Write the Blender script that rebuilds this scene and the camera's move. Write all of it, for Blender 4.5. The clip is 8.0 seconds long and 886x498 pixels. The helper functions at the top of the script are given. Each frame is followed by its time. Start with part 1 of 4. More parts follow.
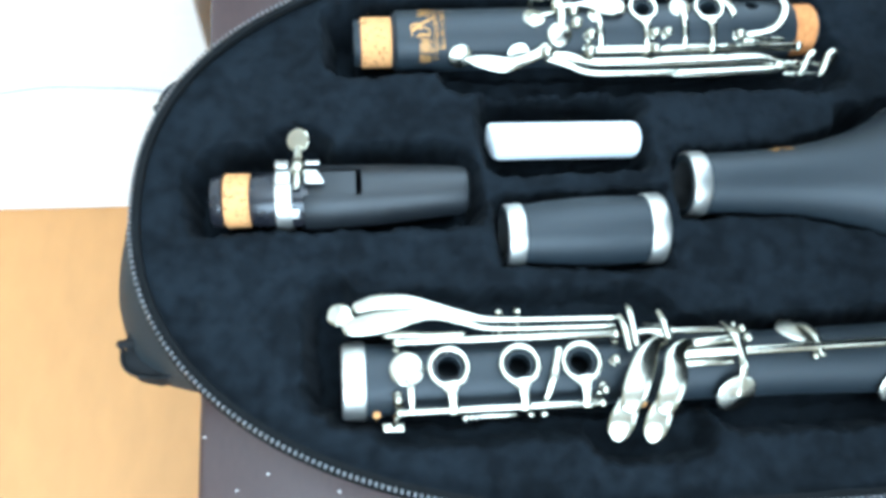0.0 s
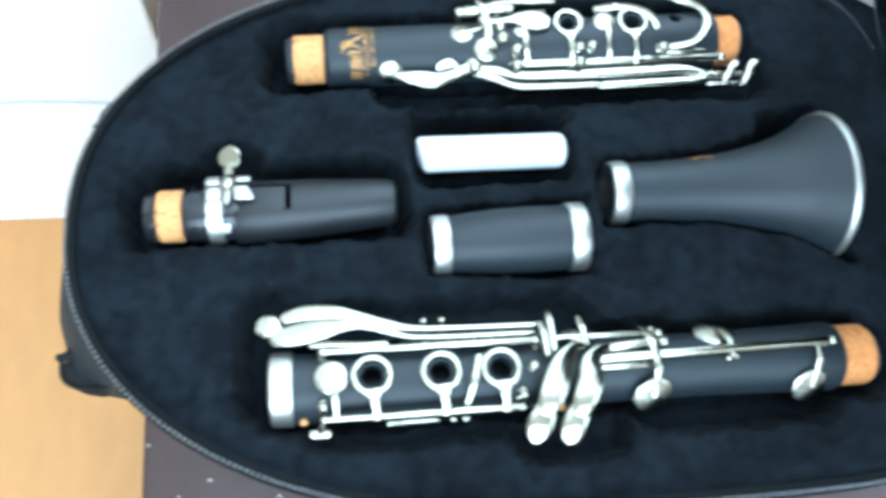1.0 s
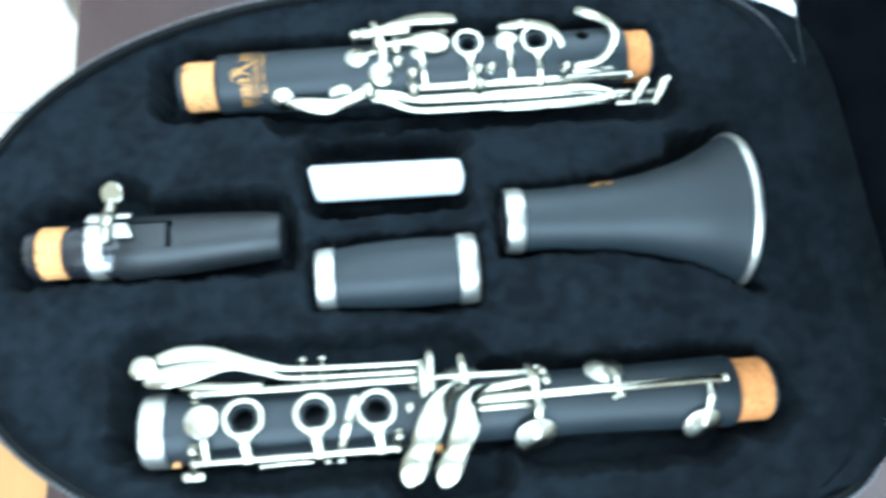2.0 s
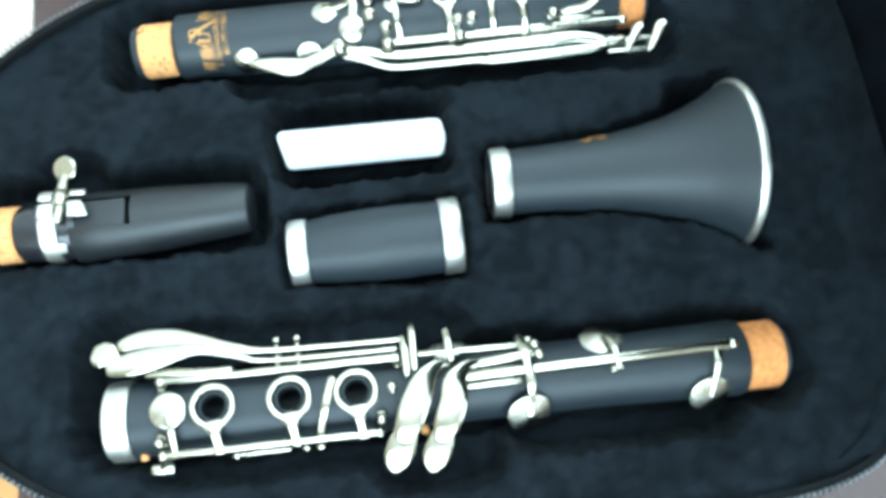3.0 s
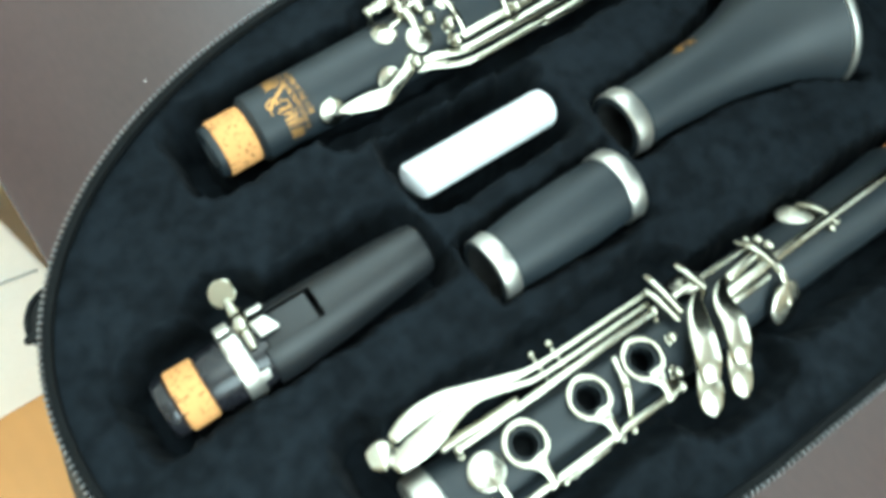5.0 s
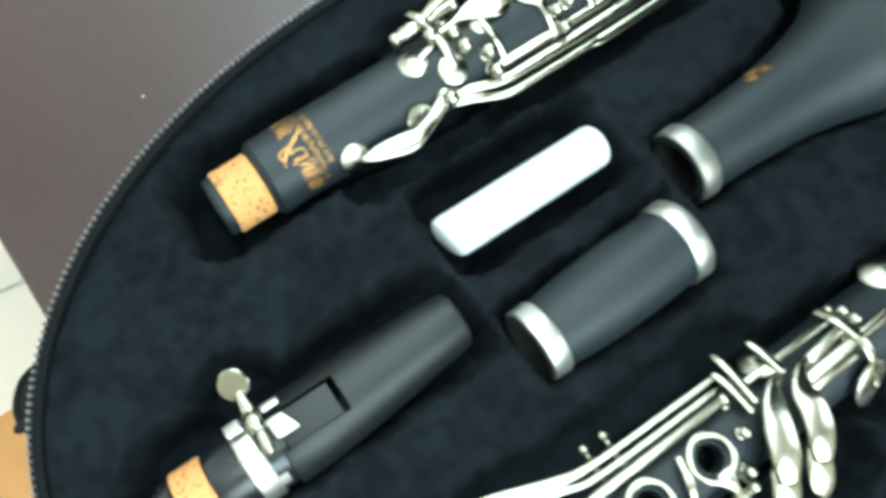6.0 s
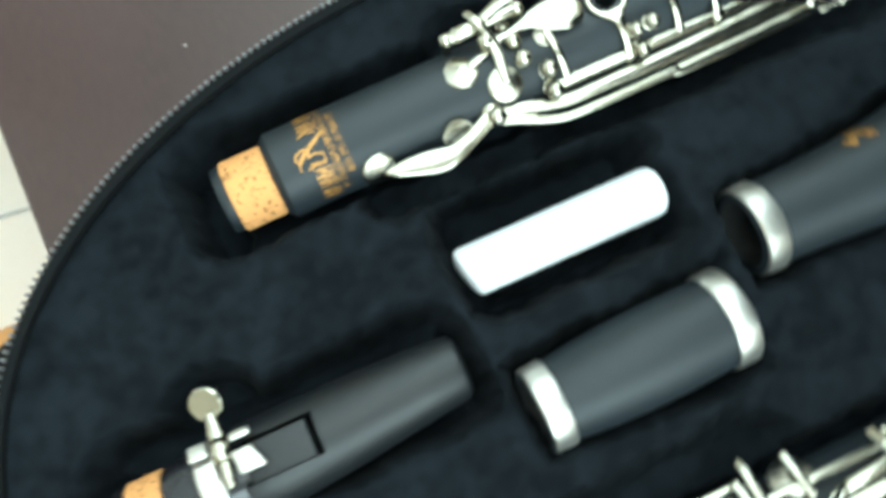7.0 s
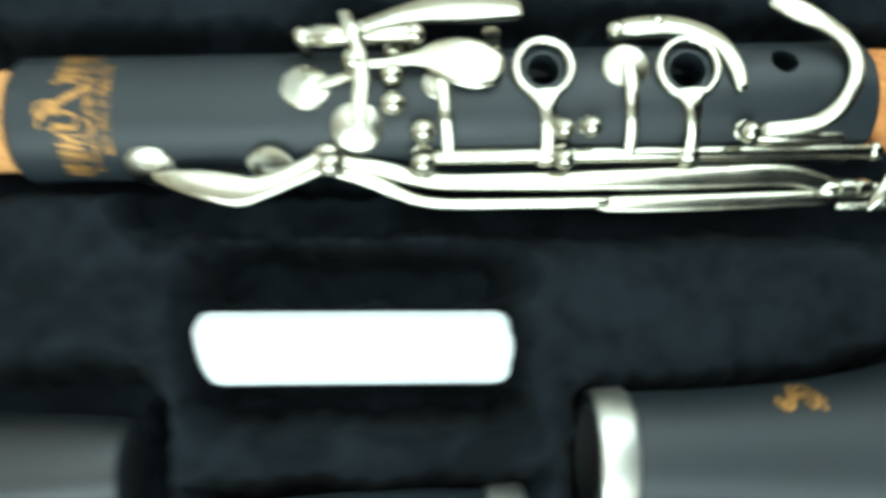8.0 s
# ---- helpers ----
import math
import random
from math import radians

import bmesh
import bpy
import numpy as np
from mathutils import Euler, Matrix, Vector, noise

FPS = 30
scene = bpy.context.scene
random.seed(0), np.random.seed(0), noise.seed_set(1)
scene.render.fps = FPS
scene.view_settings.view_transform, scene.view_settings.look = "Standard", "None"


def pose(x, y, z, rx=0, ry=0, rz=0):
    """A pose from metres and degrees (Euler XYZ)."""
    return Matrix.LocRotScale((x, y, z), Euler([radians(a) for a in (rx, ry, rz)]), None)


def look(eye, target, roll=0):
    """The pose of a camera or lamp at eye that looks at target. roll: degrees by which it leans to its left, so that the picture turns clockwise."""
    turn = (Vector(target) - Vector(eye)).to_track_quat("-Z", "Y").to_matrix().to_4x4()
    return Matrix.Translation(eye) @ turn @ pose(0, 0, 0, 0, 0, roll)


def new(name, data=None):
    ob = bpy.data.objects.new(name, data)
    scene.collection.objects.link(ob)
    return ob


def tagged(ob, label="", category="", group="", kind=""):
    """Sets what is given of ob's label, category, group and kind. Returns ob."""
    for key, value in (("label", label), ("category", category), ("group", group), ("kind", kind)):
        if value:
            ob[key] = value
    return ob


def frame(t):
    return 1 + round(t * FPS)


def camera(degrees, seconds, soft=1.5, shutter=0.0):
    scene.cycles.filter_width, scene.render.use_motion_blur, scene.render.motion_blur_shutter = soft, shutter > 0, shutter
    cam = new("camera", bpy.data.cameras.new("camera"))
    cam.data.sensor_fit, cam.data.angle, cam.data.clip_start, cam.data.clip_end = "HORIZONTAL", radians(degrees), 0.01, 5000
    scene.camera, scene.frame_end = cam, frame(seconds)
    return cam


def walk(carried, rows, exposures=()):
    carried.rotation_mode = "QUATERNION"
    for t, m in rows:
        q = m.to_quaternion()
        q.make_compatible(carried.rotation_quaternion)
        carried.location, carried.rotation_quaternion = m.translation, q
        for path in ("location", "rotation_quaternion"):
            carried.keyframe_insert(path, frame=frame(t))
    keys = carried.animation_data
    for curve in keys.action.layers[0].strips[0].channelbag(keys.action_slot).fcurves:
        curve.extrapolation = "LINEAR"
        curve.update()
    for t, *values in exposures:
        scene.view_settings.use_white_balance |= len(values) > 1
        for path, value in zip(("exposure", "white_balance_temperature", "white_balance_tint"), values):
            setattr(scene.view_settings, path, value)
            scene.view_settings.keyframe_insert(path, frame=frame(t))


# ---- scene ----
cam = camera(57.0, 8.0, soft=4.0, shutter=0.9)
PATH = [
    (0, (-0.03327, -0.06739, 0.72010), (0.00520, 0.06164, 0.39704), 13.61),
    (0.2, (-0.03392, -0.07572, 0.72269), (0.00526, 0.05976, 0.40236), 13.77),
    (0.6, (-0.02733, -0.07235, 0.73056), (0.01229, 0.06233, 0.40995), 13.35),
    (1, (-0.00706, -0.06949, 0.73461), (0.03331, 0.05925, 0.41166), 13.46),
    (1.5, (0.02072, -0.05587, 0.74207), (0.05898, 0.06454, 0.41567), 13.35),
    (2, (0.05510, -0.04794, 0.74121), (0.08008, 0.07040, 0.41277), 7.81),
    (2.2, (0.06983, -0.04778, 0.73687), (0.08959, 0.07233, 0.40872), 6.07),
    (3.3, (0.06230, -0.03394, 0.71644), (0.08609, 0.06511, 0.38159), 2.87),
    (3.5, (0.03123, -0.02924, 0.71668), (0.07535, 0.06410, 0.38225), 7.88),
    (3.7, (-0.00448, -0.03613, 0.71216), (0.06133, 0.05111, 0.37966), 12.23),
    (4, (-0.04745, -0.05286, 0.69877), (0.03358, 0.02737, 0.36787), 14.42),
    (4.2, (-0.05814, -0.05046, 0.69423), (0.03242, 0.02797, 0.36538), 15.58),
    (4.5, (-0.07045, -0.02934, 0.69316), (0.02860, 0.06242, 0.37025), 11.99),
    (4.7, (-0.07078, -0.02048, 0.69020), (0.03331, 0.07851, 0.37104), 11.04),
    (5, (-0.06426, -0.00780, 0.68802), (0.03705, 0.08879, 0.36723), 12.29),
    (5.2, (-0.05696, 0.00176, 0.68466), (0.04087, 0.09463, 0.36169), 12.71),
    (6.3, (-0.03362, 0.04873, 0.66293), (0.03643, 0.12525, 0.32865), 8.47),
    (6.5, (-0.03001, 0.04993, 0.65765), (0.03059, 0.13143, 0.32271), 4.78),
    (6.8, (-0.01940, 0.05744, 0.65607), (0.03385, 0.13104, 0.31807), 8.00),
    (7, (-0.00393, 0.06648, 0.65493), (0.03546, 0.13049, 0.31309), 7.30),
    (7.2, (0.00819, 0.06920, 0.64740), (0.03846, 0.13426, 0.30483), 5.10),
    (7.5, (0.03189, 0.07826, 0.62569), (0.05956, 0.14777, 0.28378), 10.72),
    (7.7, (0.04791, 0.08245, 0.61001), (0.07092, 0.15271, 0.26791), 12.46),
    (8, (0.06870, 0.09096, 0.59454), (0.08382, 0.15258, 0.25033), 13.55),
]
EXPOSURES = [(0, 0.86, 5000, -5), (1.0, 0.70, 5000, -6), (1.5, 0.80, 5000, -7), (2.2, 1.04, 5000, -9), (3.3, 0.77, 5450, -12), (4.1, 0.49, 5750, -14), (5.2, 0.60, 5850, -15), (6.5, 0.52, 5850, -13), (7.1, 0.43, 5950, -13), (8, 0.40, 6050, -13)]
walk(cam, [(t, look(eye, target, roll)) for t, eye, target, roll in PATH], EXPOSURES)

# ---- world, light, exposure ----
world = bpy.data.worlds.new("sky")
scene.world = world
world.use_nodes = True
wn = world.node_tree.nodes
sky = wn.new("ShaderNodeTexSky")
sky.sky_type, sky.sun_disc = "NISHITA", False
sky.sun_elevation, sky.sun_rotation = radians(50), radians(250)
wn["Background"].inputs["Strength"].default_value = 0.10
world.node_tree.links.new(sky.outputs[0], wn["Background"].inputs["Color"])


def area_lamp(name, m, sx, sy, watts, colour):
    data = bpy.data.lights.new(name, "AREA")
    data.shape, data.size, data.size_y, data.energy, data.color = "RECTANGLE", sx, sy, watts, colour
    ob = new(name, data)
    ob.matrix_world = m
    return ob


WIN_X, WIN_Y0, WIN_Y1, WIN_Z0, WIN_Z1 = 1.75, -1.30, 0.10, 0.95, 2.15
SOUTH, S_X0, S_X1 = -1.55, -0.95, 0.85
NORTH, N_X0, N_X1 = 1.10, 0.00, 1.20
CEIL = 2.45
# no source is in view: assumed window daylight, plus an added overhead panel
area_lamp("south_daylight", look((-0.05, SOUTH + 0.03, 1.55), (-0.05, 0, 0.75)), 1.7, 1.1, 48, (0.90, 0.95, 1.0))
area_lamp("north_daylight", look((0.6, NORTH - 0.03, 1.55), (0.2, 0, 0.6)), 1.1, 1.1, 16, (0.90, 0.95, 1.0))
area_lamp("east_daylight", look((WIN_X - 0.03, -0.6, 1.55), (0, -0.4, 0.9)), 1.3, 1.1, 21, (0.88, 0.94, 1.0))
area_lamp("assumed_panel_light", look((0.25, 0.28, CEIL - 0.085), (0.25, 0.28, 0)), 2.1, 1.5, 29, (0.96, 0.98, 1.0))


# ---- materials ----
def mat(name, base, rough=0.5, metal=0.0, scale=200.0, vary=0.25, fine=1200.0, bump=0.15, bump_at=0.0005, sheen=0.0,
        coat=0.0, tint=None, stretch=(1, 1, 1), rough_vary=0.1, spec=0.5, spread=(0.30, 0.72)):
    """A surface with coarse and fine variation of its colour, gloss and relief."""
    m = bpy.data.materials.new(name)
    m.use_nodes = True
    nt = m.node_tree
    nodes, links = nt.nodes, nt.links
    b = nodes["Principled BSDF"]
    co = nodes.new("ShaderNodeTexCoord")
    mp = nodes.new("ShaderNodeMapping")
    mp.inputs["Scale"].default_value = stretch
    links.new(co.outputs["Object"], mp.inputs["Vector"])
    coarse, small = nodes.new("ShaderNodeTexNoise"), nodes.new("ShaderNodeTexNoise")
    for n, s, d in ((coarse, scale, 4), (small, fine, 3)):
        n.inputs["Scale"].default_value, n.inputs["Detail"].default_value = s, d
        links.new(mp.outputs["Vector"], n.inputs["Vector"])
    add = nodes.new("ShaderNodeMath")
    add.operation = "ADD"
    links.new(coarse.outputs["Fac"], add.inputs[0])
    links.new(small.outputs["Fac"], add.inputs[1])
    ramp = nodes.new("ShaderNodeValToRGB")
    other = tint or base
    ramp.color_ramp.elements[0].position, ramp.color_ramp.elements[1].position = spread
    ramp.color_ramp.elements[0].color = (*[c * (1 - vary) for c in base], 1)
    ramp.color_ramp.elements[1].color = (*[min(1, c * (1 + vary)) for c in other], 1)
    half = nodes.new("ShaderNodeMath")
    half.operation = "MULTIPLY"
    half.inputs[1].default_value = 0.5
    links.new(add.outputs[0], half.inputs[0])
    links.new(half.outputs[0], ramp.inputs["Fac"])
    links.new(ramp.outputs["Color"], b.inputs["Base Color"])
    rr = nodes.new("ShaderNodeMapRange")
    rr.inputs["To Min"].default_value, rr.inputs["To Max"].default_value = max(0.02, rough - rough_vary), min(1, rough + rough_vary)
    links.new(coarse.outputs["Fac"], rr.inputs["Value"])
    links.new(rr.outputs["Result"], b.inputs["Roughness"])
    b.inputs["Metallic"].default_value = metal
    b.inputs["Specular IOR Level"].default_value = spec
    b.inputs["Sheen Weight"].default_value = sheen
    b.inputs["Coat Weight"].default_value = coat
    if bump:
        bp = nodes.new("ShaderNodeBump")
        bp.inputs["Strength"].default_value, bp.inputs["Distance"].default_value = bump, bump_at or 0.0005
        links.new(half.outputs[0], bp.inputs["Height"])
        links.new(bp.outputs["Normal"], b.inputs["Normal"])
    return m


PLUSH = mat("black plush", (0.0060, 0.0078, 0.0101), 0.95, 0, 42, 0.36, 170, 0.5, 0.003, sheen=0.012, spec=0.05, spread=(0.40, 0.60))
LINING = mat("black lid lining", (0.0030, 0.0036, 0.0048), 0.95, 0, 60, 0.7, 900, 0.6, 0.002, spec=0.03)
NYLON = mat("grey black nylon", (0.019, 0.024, 0.027), 0.70, 0, 60, 0.35, 1500, 0.4, 0.0004, spec=0.2)
WEB = mat("black webbing", (0.0042, 0.0047, 0.0052), 0.85, 0, 90, 0.4, 1400, 0.6, 0.0006, spec=0.12)
STRAP = mat("worn black webbing", (0.0105, 0.0108, 0.0115), 0.8, 0, 160, 0.4, 1400, 0.6, 0.0006, stretch=(1, 1, 0.3), spec=0.15)
TOOTH = mat("grey metal zip", (0.20, 0.205, 0.215), 0.36, 0.6, 300, 0.2, 1500, 0.0)
RESIN = mat("matt black resin", (0.0082, 0.0124, 0.0164), 0.52, 0, 70, 0.14, 3400, 0.06, 0.0002, rough_vary=0.04, spec=0.42)
CAP = mat("black plastic cap", (0.0044, 0.0056, 0.0072), 0.47, 0, 70, 0.16, 3000, 0.05, 0.0002, rough_vary=0.05, spec=0.45)
GLOSSY = mat("polished black resin", (0.010, 0.010, 0.013), 0.27, 0, 80, 0.2, 1500, 0.02, 0.0002)
# near-black for the shade inside barrel and bell, not the resin's own colour
BORE_SHADE = mat("painted socket shade", (0.005, 0.005, 0.005), 0.7, 0, 200, 0.3, 900, 0.05)
NICKEL = mat("nickel plate", (0.46, 0.44, 0.365), 0.19, 1.0, 140, 0.08, 900, 0.05, 0.0003, rough_vary=0.06)
TURNED = mat("turned nickel", (0.50, 0.48, 0.41), 0.24, 1.0, 140, 0.08, 900, 0.03, 0.0002, rough_vary=0.05)
spin = TURNED.node_tree.nodes.new("ShaderNodeTangent")
spin.direction_type, spin.axis = "RADIAL", "X"
TURNED.node_tree.links.new(spin.outputs["Tangent"], TURNED.node_tree.nodes["Principled BSDF"].inputs["Tangent"])
TURNED.node_tree.nodes["Principled BSDF"].inputs["Anisotropic"].default_value = 0.8
SATIN = mat("worn nickel ring", (0.60, 0.585, 0.54), 0.42, 1.0, 160, 0.08, 900, 0.04, 0.0003, rough_vary=0.06)
CORK = mat("cork", (0.34, 0.17, 0.065), 0.85, 0, 520, 0.55, 1300, 0.5, 0.0006, tint=(0.375, 0.185, 0.068), spec=0.2, spread=(0.38, 0.47))
RUST_CORK = mat("reddish cork", (0.37, 0.14, 0.042), 0.85, 0, 420, 0.30, 1600, 0.5, 0.0006, tint=(0.50, 0.215, 0.07), spec=0.2)
GOLD = mat("gold ink", (0.42, 0.215, 0.06), 0.45, 0.45, 900, 0.5, 2500, 0.1, 0.0001)
WHITE = mat("white plastic", (0.70, 0.72, 0.745), 0.35, 0, 90, 0.03, 900, 0.03, 0.0003)
TABLE = mat("brown table laminate", (0.047, 0.025, 0.023), 0.32, 0, 14, 0.18, 420, 0.05, 0.0004, stretch=(1, 0.35, 1), spec=0.50)
FLOOR = mat("tan floor", (0.50, 0.255, 0.086), 0.55, 0, 5, 0.10, 60, 0.05, 0.001, stretch=(1, 0.4, 1))
PAINT = mat("white wall paint", (0.90, 0.90, 0.88), 0.8, 0, 6, 0.03, 180, 0.08, 0.001)
CEILING = mat("off-white ceiling paint", (0.82, 0.82, 0.80), 0.85, 0, 6, 0.04, 180, 0.08, 0.001)
BEIGE = mat("beige wall paint", (0.50, 0.455, 0.375), 0.8, 0, 6, 0.05, 180, 0.08, 0.001)
CRUMB = mat("pale crumb", (0.75, 0.72, 0.68), 0.8, 0, 300, 0.2, 900, 0.2)
CABLE = mat("grey cable sheath", (0.42, 0.41, 0.39), 0.6, 0, 200, 0.1, 900, 0.05)


# ---- mesh helpers (lengths in millimetres) ----
S = 0.001


def part(name, bm, material, parent=None, label="", smooth=True, weld=True):
    """Link a bmesh as one mesh object under a thing or a part."""
    if weld:
        bmesh.ops.remove_doubles(bm, verts=bm.verts, dist=1e-7)
        bmesh.ops.recalc_face_normals(bm, faces=bm.faces)
    data = bpy.data.meshes.new(name)
    bm.to_mesh(data)
    bm.free()
    if smooth:
        for p in data.polygons:
            p.use_smooth = True
        data.set_sharp_from_angle(angle=radians(38))
    data.materials.append(material)
    ob = new(name, data)
    if parent is not None:
        ob.parent = parent
    if label:
        tagged(ob, label)
    return ob


def thing(name, m, label, category, **tags):
    ob = new(name)
    ob.empty_display_size = 0.02
    ob.matrix_world = m
    return tagged(ob, label, category, **tags)


def mm(x, y, z, rx=0, ry=0, rz=0):
    return pose(x * S, y * S, z * S, rx, ry, rz)


def lathe(profile, seg=56, shift=None, bm=None, closed=False):
    """Turn a profile of (x, r) round the x axis. shift(x) gives the centre's y and z."""
    bm = bm or bmesh.new()
    loops = []
    for x, r in profile:
        cy, cz = shift(x) if shift else (0, 0)
        if r <= 1e-6:
            loops.append([bm.verts.new((x * S, cy * S, cz * S))])
        else:
            loops.append([bm.verts.new((x * S, (cy + r * math.cos(a)) * S, (cz + r * math.sin(a)) * S))
                          for a in (2 * math.pi * i / seg for i in range(seg))])
    pairs = list(zip(loops, loops[1:]))
    if closed:
        pairs.append((loops[-1], loops[0]))
    for a, b in pairs:
        for i in range(seg):
            j = (i + 1) % seg
            quad = [a[i % len(a)], a[j % len(a)], b[j % len(b)], b[i % len(b)]]
            quad = list(dict.fromkeys(quad))
            if len(quad) > 2:
                bm.faces.new(quad)
    return bm


def smooth_path(points, steps=6):
    """Catmull-Rom through rows of numbers."""
    p = [np.array(q, float) for q in points]
    if len(p) < 3:
        return p
    p = [2 * p[0] - p[1]] + p + [2 * p[-1] - p[-2]]
    out = []
    for a, b, c, d in zip(p, p[1:], p[2:], p[3:]):
        for k in range(steps):
            t = k / steps
            out.append(0.5 * (2 * b + (c - a) * t + (2 * a - 5 * b + 4 * c - d) * t * t + (3 * b - a - 3 * c + d) * t ** 3))
    out.append(p[-2])
    return out


def sweep(rows, up=None, seg=18, steps=10, bm=None, round_ends=True):
    """A bar along rows of (x, y, z, half width, half thickness); up: None for away from the x axis."""
    bm = bm or bmesh.new()
    path = smooth_path(rows, steps)
    for _ in range(10 if len(path) > 2 else 0):
        path = [path[0]] + [0.25 * a + 0.5 * b + 0.25 * c for a, b, c in zip(path, path[1:], path[2:])] + [path[-1]]
    if round_ends:
        def cap(p, q):
            d = (p[:3] - q[:3]) / max(1e-9, np.linalg.norm(p[:3] - q[:3]))
            k = min(p[3], 1.5 * p[4])
            return [np.r_[p[:3] + d * k * s, p[3:5] * f] for s, f in ((0.55, 0.83), (0.9, 0.45), (1.0, 0.12))]
        first, last = cap(path[0], path[1]), cap(path[-1], path[-2])
        path = first[::-1] + path + last
    loops = []
    for i, row in enumerate(path):
        p = Vector(row[:3])
        t = Vector(path[min(i + 1, len(path) - 1)][:3]) - Vector(path[max(i - 1, 0)][:3])
        t.normalize()
        u = Vector(up) if up is not None else Vector((0, p.y, p.z))
        side = t.cross(u)
        if side.length < 1e-6:
            side = t.cross(Vector((1, 0, 0.01)))
        side.normalize()
        u = side.cross(t).normalized()
        kw, kh = (0.8, 0.55) if row[3] > 1.25 * row[4] else (1.0, 1.0)  # wide bars have flat faces
        loops.append([bm.verts.new((p + side * float(row[3]) * math.copysign(abs(math.cos(a)) ** kw, math.cos(a))
                                    + u * float(row[4]) * math.copysign(abs(math.sin(a)) ** kh, math.sin(a))) * S)
                      for a in (2 * math.pi * (k + 0.5) / seg for k in range(seg))])
    for a, b in zip(loops, loops[1:]):
        for k in range(seg):
            j = (k + 1) % seg
            bm.faces.new((a[k], a[j], b[j], b[k]))
    bm.faces.new(loops[0][::-1])
    bm.faces.new(loops[-1])
    return bm


def rod(a, b, r, bm=None, seg=12):
    return sweep([(*a, r, r), (*b, r, r)], up=(0.02, 0.3, 1), seg=seg, bm=bm, round_ends=True)


def ball(c, r, bm=None):
    bm = bm or bmesh.new()
    bmesh.ops.create_uvsphere(bm, u_segments=14, v_segments=9, radius=r * S, matrix=Matrix.Translation(Vector(c) * S))
    return bm


def facing(c, n):
    """A pose at c (millimetres) whose x axis points along n."""
    return Matrix.Translation(Vector(c) * S) @ Vector(n).to_track_quat("X", "Z").to_matrix().to_4x4()


def turned(profile, c, n, seg=28, bm=None, closed=False):
    """A lathe shape set at c with its axis along n."""
    piece = lathe(profile, seg, closed=closed)
    piece.transform(facing(c, n))
    if bm is None:
        return piece
    data = bpy.data.meshes.new("tmp")
    piece.to_mesh(data)
    piece.free()
    bm.from_mesh(data)
    bpy.data.meshes.remove(data)
    return bm


def radial(c):
    return Vector((0, c[1], c[2])).normalized()


def pad_key(parent, c, r, *arms, n=None, open_cup=False):
    """A key's arm with a shallow turned cup, its felt below."""
    if open_cup:
        prof = [(-1.9, 0), (-1.9, r * 0.9), (0.4, r), (0.9, r * 0.97), (0.9, r * 0.84), (-0.5, r * 0.76), (-0.6, 0)]
    else:
        prof = [(-1.9, 0), (-1.9, r * 0.86), (-0.7, r * 0.88), (-0.6, r), (0.05, r), (0.4, r * 0.95), (0.62, r * 0.86), (0.62 + 0.15 * r, r * 0.1), (0.64 + 0.155 * r, 0)]
    cup = part("cup", lathe(prof, 36), TURNED)
    if arms:
        cup.parent = key("pad_key", parent, *arms)
    else:
        cup.name, cup.parent = "pad_key", parent
    cup.matrix_local = facing(c, n or radial(c))
    return cup


def ring_key(c, outer, inner, n=None):
    mid, half = (outer + inner) / 2, (outer - inner) / 2
    flat = lambda v, k: math.copysign(abs(v) ** k, v)
    prof = [(0.8 * flat(math.sin(a), 0.7), mid + half * flat(math.cos(a), 0.8)) for a in (2 * math.pi * i / 20 for i in range(20))]
    return turned(prof, c, n or radial(c), 56, closed=True)


def post(x, y, z, r=2.0, foot=11.0):
    """A turned post that stands on the tube, with a ball head at (x, y, z)."""
    n = radial((x, y, z))
    h = math.hypot(y, z)
    h = max(h, 16.4)
    prof = [(foot, 0), (foot, r * 0.9), (12.6, r * 0.92), (13.4, r), (14.0, r * 0.9), (14.3, r * 0.6), (h - r * 0.85, r * 0.58), (h - r * 0.75, r * 0.72),
            (h - r * 0.4, r * 0.95), (h, r), (h + r * 0.5, r * 0.86), (h + r * 0.87, r * 0.5), (h + r, 0)]
    prof = [(min(p, h + r), q) for p, q in prof]
    return turned(prof, (x, 0, 0), n, 14)


def carve(bm, cutters):
    """Cut solids out of a solid, and give back the result."""
    def as_object(b, name):
        bmesh.ops.recalc_face_normals(b, faces=b.faces)
        d = bpy.data.meshes.new(name)
        b.to_mesh(d)
        b.free()
        return new(name, d)
    whole = as_object(bm, "whole")
    tools = [as_object(c, "cutter") for c in cutters]
    for c in tools:
        mod = whole.modifiers.new("cut", "BOOLEAN")
        mod.operation, mod.object, mod.solver = "DIFFERENCE", c, "EXACT"
    got = bpy.data.meshes.new_from_object(whole.evaluated_get(bpy.context.evaluated_depsgraph_get()))
    out = bmesh.new()
    out.from_mesh(got)
    for o in [whole] + tools:
        d = o.data
        bpy.data.objects.remove(o)
        bpy.data.meshes.remove(d)
    bpy.data.meshes.remove(got)
    return out


def box(x0, x1, y0, y1, z0, z1, bevel=0.0, bm=None):
    bm = bm or bmesh.new()
    made = bmesh.ops.create_cube(bm, size=1, matrix=Matrix.Translation(Vector(((x0 + x1) / 2, (y0 + y1) / 2, (z0 + z1) / 2)) * S)
                                 @ Matrix.Diagonal(((x1 - x0) * S, (y1 - y0) * S, (z1 - z0) * S, 1)))
    if bevel:
        edges = list({e for v in made["verts"] for e in v.link_edges})
        bmesh.ops.bevel(bm, geom=edges, offset=bevel * S, segments=3, profile=0.5, affect="EDGES", clamp_overlap=True)
    return bm


